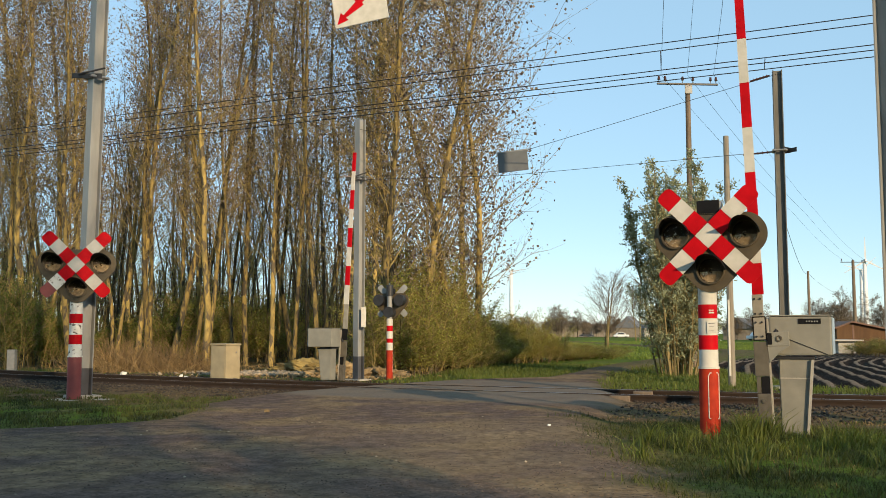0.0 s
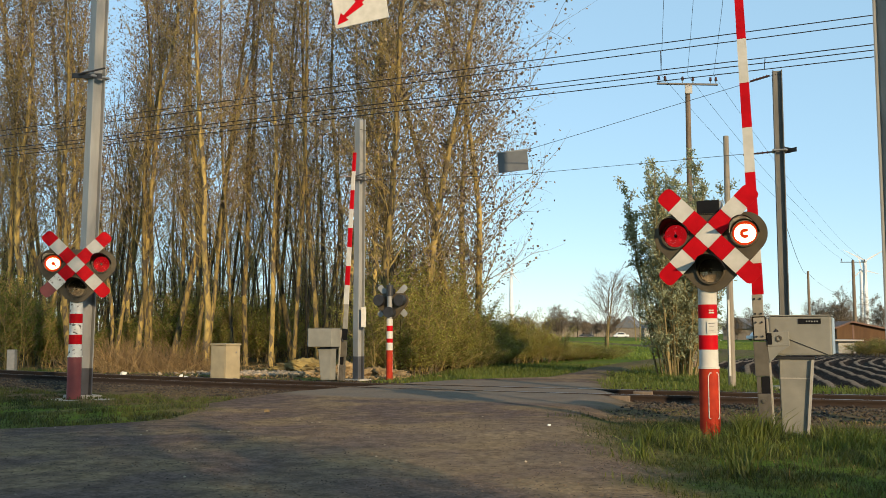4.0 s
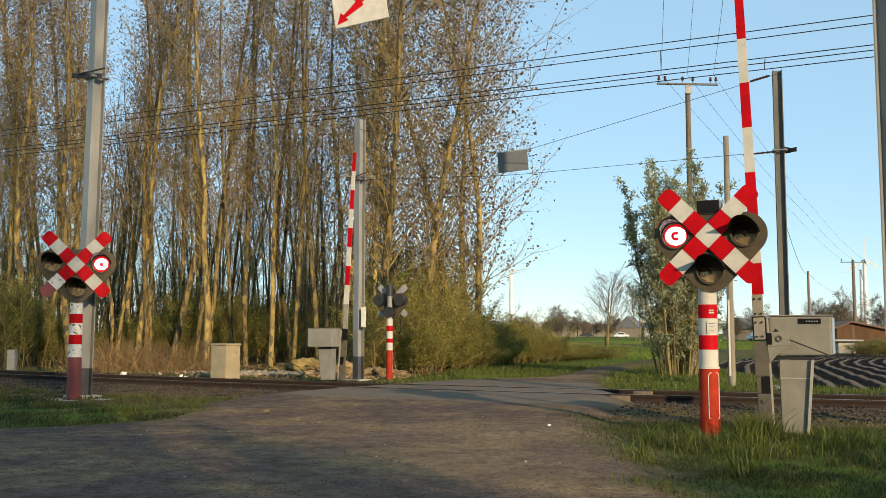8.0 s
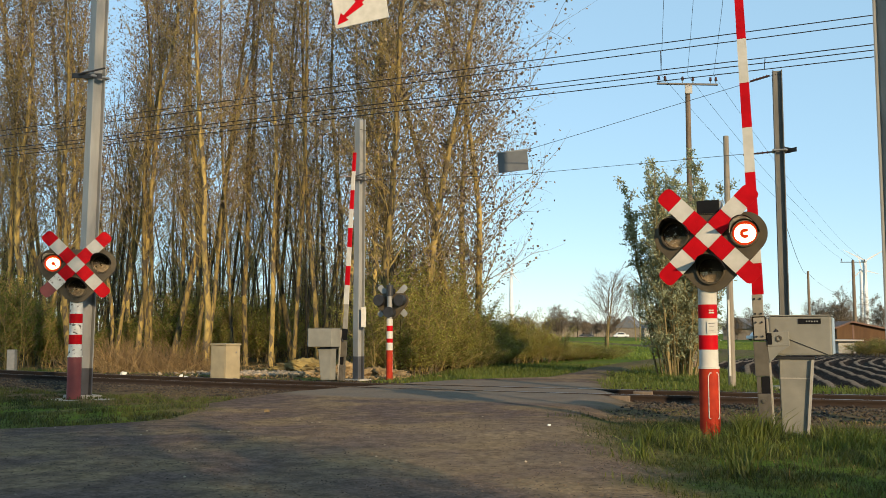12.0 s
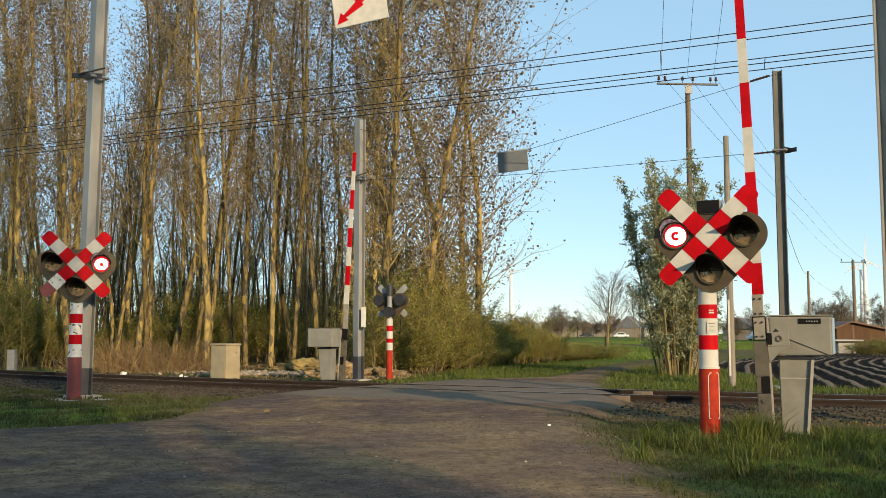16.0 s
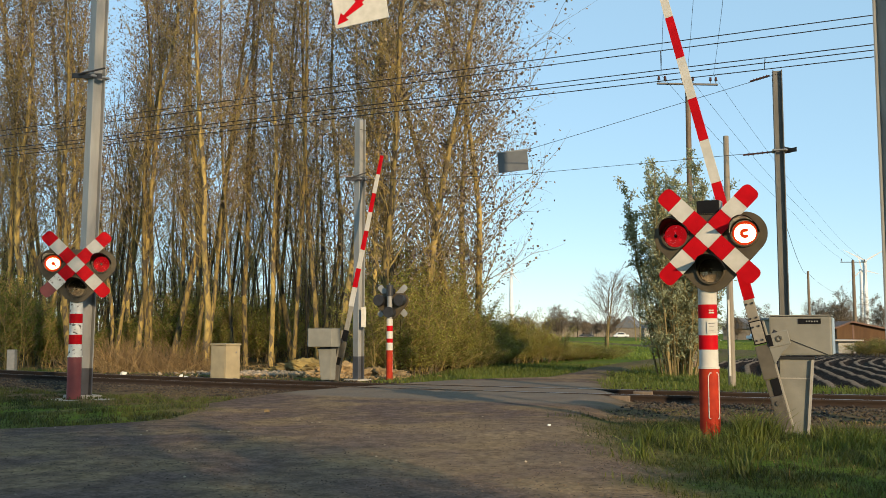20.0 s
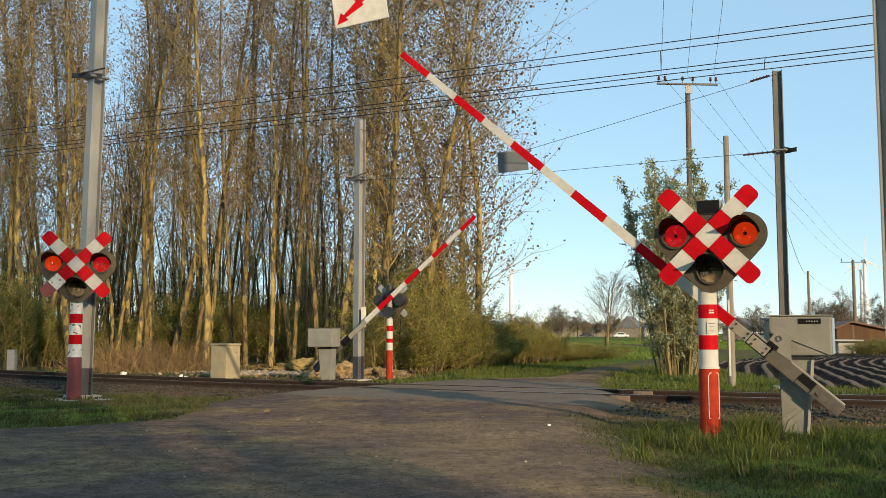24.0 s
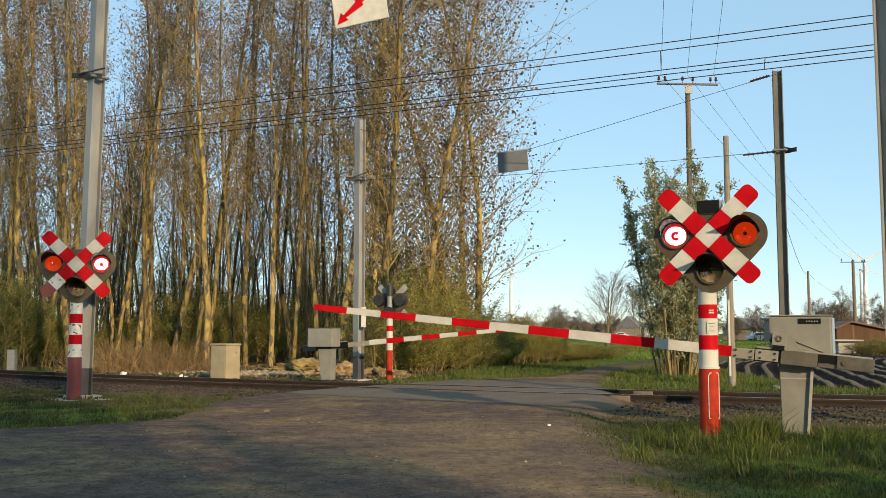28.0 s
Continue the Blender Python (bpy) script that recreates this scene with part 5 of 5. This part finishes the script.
# ---- grass, stones and litter ----
def blades(name, label, places, low, high, mat, width=0.006, lean=0.45):
    """Grass as bent blades of three triangles; places are rows of x, y."""
    n = len(places)
    z = height(places[:, 0], places[:, 1])
    h = rng.uniform(low, high, n)[:, None]
    h = h * (0.4 + 0.6 * blend(-0.5, 0.7, wave(places[:, 0], places[:, 1], 2.9, 7.0)))[:, None]
    a = rng.uniform(0, 6.28, n)
    side = np.stack([np.cos(a), np.sin(a), np.zeros(n)], 1) * (width * rng.uniform(0.7, 1.5, n))[:, None]
    b = rng.uniform(0, 6.28, n)
    tip = np.stack([np.cos(b), np.sin(b), np.zeros(n)], 1) * (rng.uniform(0.1, lean, n)[:, None] * h)
    base = np.column_stack([places, z - 0.01])
    up = np.array([0, 0, 1.0])
    mid = base + tip * 0.35 + up * h * 0.6
    top = base + tip + up * h * (1 - 0.25 * rng.rand(n)[:, None])
    v = np.stack([base - side, base + side, mid + side * 0.8, mid - side * 0.8, top], 1).reshape(-1, 3)
    o = (np.arange(n) * 5)[:, None]
    f = np.concatenate([o + [0, 1, 2], o + [0, 2, 3], o + [3, 2, 4]], 0)
    return tagged(new(name, raw(name, v, f, mat)), label, "grass", kind="stuff")


def scatter(n, x0, x1, y0, y1, keep):
    p = np.column_stack([rng.uniform(x0, x1, n), rng.uniform(y0, y1, n)])
    return p[keep(p[:, 0], p[:, 1])]


def ragged(x, y):
    return on_road(x, y) + 0.30 * wave(x, y, 1.9, 1.5) + 0.16 * wave(x, y, 6.0, 2.5)


def patchy(x, y, v):
    return rng.rand(len(x)) < blend(-v, v, wave(x, y, 2.3, 0.7) + 0.25)


p = scatter(170000, 0.8, 9.5, 5.5, 14.2, lambda x, y: (rng.rand(len(x)) < blend(-0.5, 0.9, -ragged(x, y))) & (off_track(x, y) + 0.5 * wave(x, y, 1.6, 3.3) < -5.0) & patchy(x, y, 0.7))
blades("verge_grass", "tall green grass on the near verge", p, 0.03, 0.14, GRASS, 0.0028, 1.2)
p = scatter(26000, 1.4, 7.0, 8.3, 12.6, lambda x, y: (ragged(x, y) < -0.5) & (rng.rand(len(x)) < blend(1.3, 0.0, np.hypot((x - 3.6) * 0.5, y - 10.3)) * 0.8))
blades("verge_grass", "long grass tufts round the signal post", p, 0.08, 0.30, GRASS_FRESH, 0.004, 0.8)
p = scatter(30000, 1.6, 9.5, 9.5, 16.5, lambda x, y: (ragged(x, y) < -0.1) & (np.abs(off_track(x, y) + 4.0) < 1.5) & patchy(x, y, 0.5) & (rng.rand(len(x)) < 0.7))
blades("verge_grass", "sparse low grass between verge and ballast", p, 0.02, 0.08, GRASS, 0.003, 1.3)
p = scatter(9000, 1.8, 9.0, 10.5, 15.5, lambda x, y: (ragged(x, y) < -0.15) & (np.abs(off_track(x, y) + 3.9) < 1.3) & patchy(x, y, 0.6))
blades("dry_grass", "dry trodden grass between verge and ballast", p, 0.02, 0.07, GRASS_DRY, 0.003, 1.6)
p = scatter(900, 0.9, 8.0, 7.0, 13.8, lambda x, y: (ragged(x, y) < -0.1) & (off_track(x, y) < -2.2))
blades("dry_stalks", "dry pale stalks in the verge grass", p, 0.04, 0.14, GRASS_DRY, 0.002, 1.2)
p = scatter(130000, -14, -1.5, 11.0, 24.0, lambda x, y: (ragged(x, y) < -0.1) & (off_track(x, y) + 0.5 * wave(x, y, 1.6, 3.3) < -3.6) & patchy(x, y, 0.6))
blades("verge_grass", "short green grass between road and track", p, 0.03, 0.12, GRASS, 0.006, 0.9)
p = scatter(900, -14, -1.5, 11.0, 24.0, lambda x, y: (ragged(x, y) < 0.1) & (off_track(x, y) < -1.9))
blades("dry_stalks", "dry grass at the edge of the ballast", p, 0.02, 0.08, GRASS_DRY, 0.005, 1.2)
p = scatter(120000, -6, 16, 18.0, 38.0, lambda x, y: (ragged(x, y) < -0.1) & (off_track(x, y) > 1.9) & (x > np.interp(y, [20, 30, 60], [-2.6, 0.2, 5.0])) & (field_mask(x, y) < 0.3) & patchy(x, y, 1.0))
blades("verge_grass", "green grass beyond the track", p, 0.06, 0.24, GRASS_FRESH, 0.007, 0.9)
p = scatter(12000, -18, 0, 22.0, 38.0, lambda x, y: (off_track(x, y) > 2.0) & (x < np.interp(y, [20, 30, 60], [-2.6, 0.2, 5.0])) & patchy(x, y, 0.8))
blades("undergrowth", "dry stalks and grass under the poplars", p, 0.04, 0.22, GRASS_DRY, 0.006, 1.2)


p = scatter(90000, 2, 40, 46.0, 150.0, lambda x, y: (on_road(x, y) < -0.5) & (field_mask(x, y) < 0.2) & (x > np.interp(y, [20, 45, 130], [-2.0, 5.5, 12.0])))
blades("meadow_grass", "bright green grass of the far meadow", p, 0.10, 0.26, GRASS_MEADOW, 0.022, 0.8)
# single tufts of long arching grass
tufts = []
for x, y, n, s in ((3.42, 10.9, 260, 0.13), (3.7, 11.05, 140, 0.12), (2.75, 10.75, 90, 0.12), (3.25, 10.6, 80, 0.12), (4.7, 10.9, 110, 0.16), (5.3, 10.6, 90, 0.15), (2.2, 10.3, 70, 0.13), (4.2, 10.2, 90, 0.15), (1.9, 9.4, 60, 0.12), (3.0, 9.4, 80, 0.15), (5.0, 9.6, 90, 0.16), (2.5, 8.2, 70, 0.13), (3.9, 8.6, 80, 0.14)):
    tufts.append(np.column_stack([rng.normal(x, s * 0.6, n), rng.normal(y, s * 0.6, n)]))
blades("grass_tufts", "arching tufts of long grass round the posts", np.concatenate(tufts), 0.18, 0.52, GRASS_FRESH, 0.005, 1.1)


def stones(name, label, places, low, high, mat, sink=0.3, squash=0.7):
    """Angular stones: eight-faced, each of its own shape."""
    n = len(places)
    s = rng.uniform(low, high, n)
    z = height(places[:, 0], places[:, 1])
    form = np.array([(1, 0, 0), (0, 1, 0), (-1, 0, 0), (0, -1, 0), (0, 0, 1), (0, 0, -1)], float)
    v = form[None] * rng.uniform(0.6, 1.3, (n, 6, 1)) + rng.normal(0, 0.18, (n, 6, 3))
    a = rng.uniform(0, 6.28, n)
    c, q = np.cos(a), np.sin(a)
    v = np.stack([v[..., 0] * c[:, None] - v[..., 1] * q[:, None], v[..., 0] * q[:, None] + v[..., 1] * c[:, None], v[..., 2] * squash], -1) * s[:, None, None]
    v += np.column_stack([places, z + s * (squash - sink) * 0.6])[:, None, :]
    o = (np.arange(n) * 6)[:, None]
    f = np.concatenate([o + t for t in ([0, 1, 4], [1, 2, 4], [2, 3, 4], [3, 0, 4], [1, 0, 5], [2, 1, 5], [3, 2, 5], [0, 3, 5])], 0)
    return tagged(new(name, raw(name, v.reshape(-1, 3), f, mat)), label, "stones", kind="stuff")


p = scatter(60000, -17, 14, 10.0, 30.0, lambda x, y: (np.abs(off_track(x, y) + 0.6) < 3.6) & ((x > 0) | (off_track(x, y) > -3.3)) & (on_road(x, y) < -0.2) & (rng.rand(len(x)) < blend(5.0, 1.6, np.abs(off_track(x, y)))))
stones("ballast", "brown-grey crushed stone ballast round the rails", p, 0.018, 0.042, STONE)
p = scatter(46000, -9, 2.4, 5.2, 15.0, lambda x, y: (on_road(x, y) > -0.5) & (rng.rand(len(x)) < 0.25 + 0.75 * blend(-0.2, 0.6, wave(x, y, 1.3, 2.2))))
stones("gravel", "loose gravel on the dusty road", p, 0.003, 0.011, GRAVEL, 0.8)
p = scatter(110, -9, 2.0, 5.2, 13.0, lambda x, y: on_road(x, y) > -0.6)
stones("gravel", "scattered pale pebbles on the road", p, 0.006, 0.02, PALE_STONE, 0.5)

p = scatter(10000, -9, 2.0, 5.2, 14.5, lambda x, y: (on_road(x, y) > -0.4) & (rng.rand(len(x)) < 0.3 + 0.7 * blend(-0.3, 0.5, wave(x, y, 1.7, 4.2))))
stones("clods", "dark crumbs of earth on the dusty road", p, 0.004, 0.017, CLOD, 0.8, 0.45)

p = scatter(9000, -9, 2.6, 5.2, 14.0, lambda x, y: (on_road(x, y) > -0.5) & (rng.rand(len(x)) < 0.15 + 0.85 * blend(-0.2, 0.6, wave(x, y, 1.9, 8.1))))
stones("crumbs", "flat crumbs of trodden earth on the dusty road", p, 0.010, 0.034, GRAVEL, 0.75, 0.3)

# a heap of rubble and sand, brushwood and litter beside the stand
p = np.column_stack([rng.normal(-4.6, 1.2, 1500), rng.normal(28.6, 0.5, 1500)])
ob = stones("rubble", "pale broken rubble at the edge of the poplar stand", p, 0.025, 0.10, PALE_STONE, 0.0)


def heap(x, y, rx, ry, h, mat, label, seed):
    root = thing("sand_heap", pose(x, y, -0.16), label, "heap", "heaps by the stand")
    bm = bmesh.new()
    bmesh.ops.create_icosphere(bm, subdivisions=5, radius=1)
    for v in bm.verts:
        k = 1 + 0.45 * noise.noise(v.co * 2.0 + Vector((seed, 0, 0))) + 0.26 * noise.noise(v.co * 6 + Vector((0, seed, 0))) + 0.16 * noise.noise(v.co * 17 + Vector((seed, seed, 0)))
        v.co = Vector((v.co.x * rx * k, v.co.y * ry * k, max(-0.2, v.co.z) * h * k))
    part("mound", bm, mat, root)


heap(-2.75, 26.8, 0.95, 0.6, 0.38, SAND, "heap of ochre sand behind the barrier", 1.0)
heap(-3.9, 30.2, 1.4, 0.7, 0.4, TWIG, "heap of dark earth and cut branches", 4.0)
heap(-1.75, 27.0, 0.7, 0.5, 0.28, SAND, "low heap of ochre sand", 7.0)
p = np.column_stack([rng.normal(-2.6, 0.85, 700), rng.normal(26.4, 0.35, 700)])
stones("rubble", "ochre clods and broken stone round the sand heap", p, 0.02, 0.09, SAND, 0.0)
BRUSH = Growth(88)
for k in range(640):
    x, y = BRUSH.rng.normal(0, 0.9), BRUSH.rng.normal(0, 0.5)
    BRUSH.tube(BRUSH.limb((x, y, 0), (BRUSH.rng.normal(0, 0.7), BRUSH.rng.normal(0, 0.5), 0.8), BRUSH.rng.uniform(0.4, 1.35), 0.4, 3), 0.011, 0.004, 3)
brush_mesh = raw("brushwood", BRUSH.v, BRUSH.f, GRASS_DRY)
for x, y in ((-10.4, 30.8), (-8.9, 31.4)):
    b = thing("brushwood", pose(x, y, -0.16, 0, 0, x * 40), "tangle of dry reddish brushwood before the poplars", "brushwood", "brushwood")
    ob = tagged(new("brush_tangle", brush_mesh), kind="stuff")
    ob.parent = b


def litter(x, y, s, label, seed, mat=PLASTIC_WHITE):
    root = thing("litter", pose(x, y, float(height(x, y)) + 0.02, 0, 0, seed * 50), label, "litter", "litter")
    bm = box(-s, -s * 0.6, 0, s, s * 0.6, s * 1.1, s * 0.2)
    for v in bm.verts:
        v.co += Vector(noise.noise_vector(v.co * 9 + Vector((seed, 0, 0)))) * s * 0.5
    part("scrap", bm, mat, root)


litter(-9.25, 28.0, 0.075, "white plastic bucket lying by the rails", 1)
litter(-7.15, 26.4, 0.07, "crumpled white plastic sheet by the rails", 2)
litter(-6.9, 26.0, 0.05, "crumpled white plastic scrap by the rails", 3)
litter(1.25, 11.45, 0.018, "white scrap of litter at the road edge", 4)
litter(-2.45, 13.5, 0.035, "yellow scrap of litter at the road edge", 5, SAND)
for x, side in ((3.25, -0.25), (3.35, 1.2), (-1.9, -0.2)):
    a, b = rail_point(x, side)
    blk = thing("timber_block", pose(a, b, -0.13, 0, 0, -SKEW), "short timber block at the end of the road surface", "timber", "timber blocks")
    part("block", box(-0.18, -0.07, 0, 0.18, 0.07, 0.12, 0.015), TIMBER, blk)

# ---- what moves ----
def lamp_rows(axle, first_on, lit, period):
    """Turns a made-up lamp insert to and fro: dark, a moment faint, lit, faint again while it dies away, dark."""
    cx, cy, cz = axle.matrix_basis.translation
    DARK, FAINT, LIT = -240.0, -120.0, 0.0
    rows, now, t = [(0.0, DARK)], DARK, first_on
    while t < 28.0:
        for when, goal in ((t - 0.02, FAINT), (t + 0.06, LIT), (t + lit + 0.03, FAINT), (t + lit + 0.24, DARK)):
            if 0 < round(when) - when + 0.07 < 0.08:   # never caught half way on the full second
                when = round(when) + (0.075 if when - round(when) > 0.03 else -0.01)
            rows += [(when - 0.068, now), (when - 0.034, (now + goal) / 2), (when, goal)]
            now = goal
        t += period
    rows = [q for q in rows if q[0] < 27.99]
    rows.append((28.0, rows[-1][1]))
    out, last = [], -1
    for tt, a in rows:
        if frame(tt) > last:
            out.append((tt, pose(cx, cy, cz, 0, 0, a)))
            last = frame(tt)
    walk(axle, out)



ARM_ROWS = [(0, 88.0), (18.55, 88.0), (18.8, 87.4), (19, 86.2), (19.5, 79.4), (20, 76.2), (20.5, 71.8), (21, 67.0), (21.5, 63.0), (22.5, 54.4), (23.5, 45.5), (24, 40.8), (24.5, 36.4), (25, 31.8), (25.5, 27.4), (26, 22.9), (26.5, 18.4), (27, 13.7), (27.5, 9.8), (28, 5.8)]


def motions():
    period = 0.8777
    for early, late in ((near_lamps[0], near_lamps[1]), (left_lamps[1], left_lamps[0])):
        lamp_rows(early, 1.585, 0.47, period)
        lamp_rows(late, 2.055, period - 0.475, period)
    for moon in (near_lamps[2], left_lamps[2]):
        lamp_rows(moon, 0.60, 0.60, 40.0)
    walk(near_arm, [(t, pose(0, -0.05, 1.14, 0, -a, 0)) for t, a in ARM_ROWS])
    walk(far_arm, [(t, pose(0, -0.05, 0.98, 0, -min(a - 0.8 + 1.8 * min(max((a - 45) / 25, 0), 1), 86.8), 0)) for t, a in ARM_ROWS])
    for rotor, hub, yaw, begin in rotors:
        walk(rotor, [(float(t), pose(0, 0, hub, 0, begin + 75 * t, yaw)) for t in range(29)])


motions()
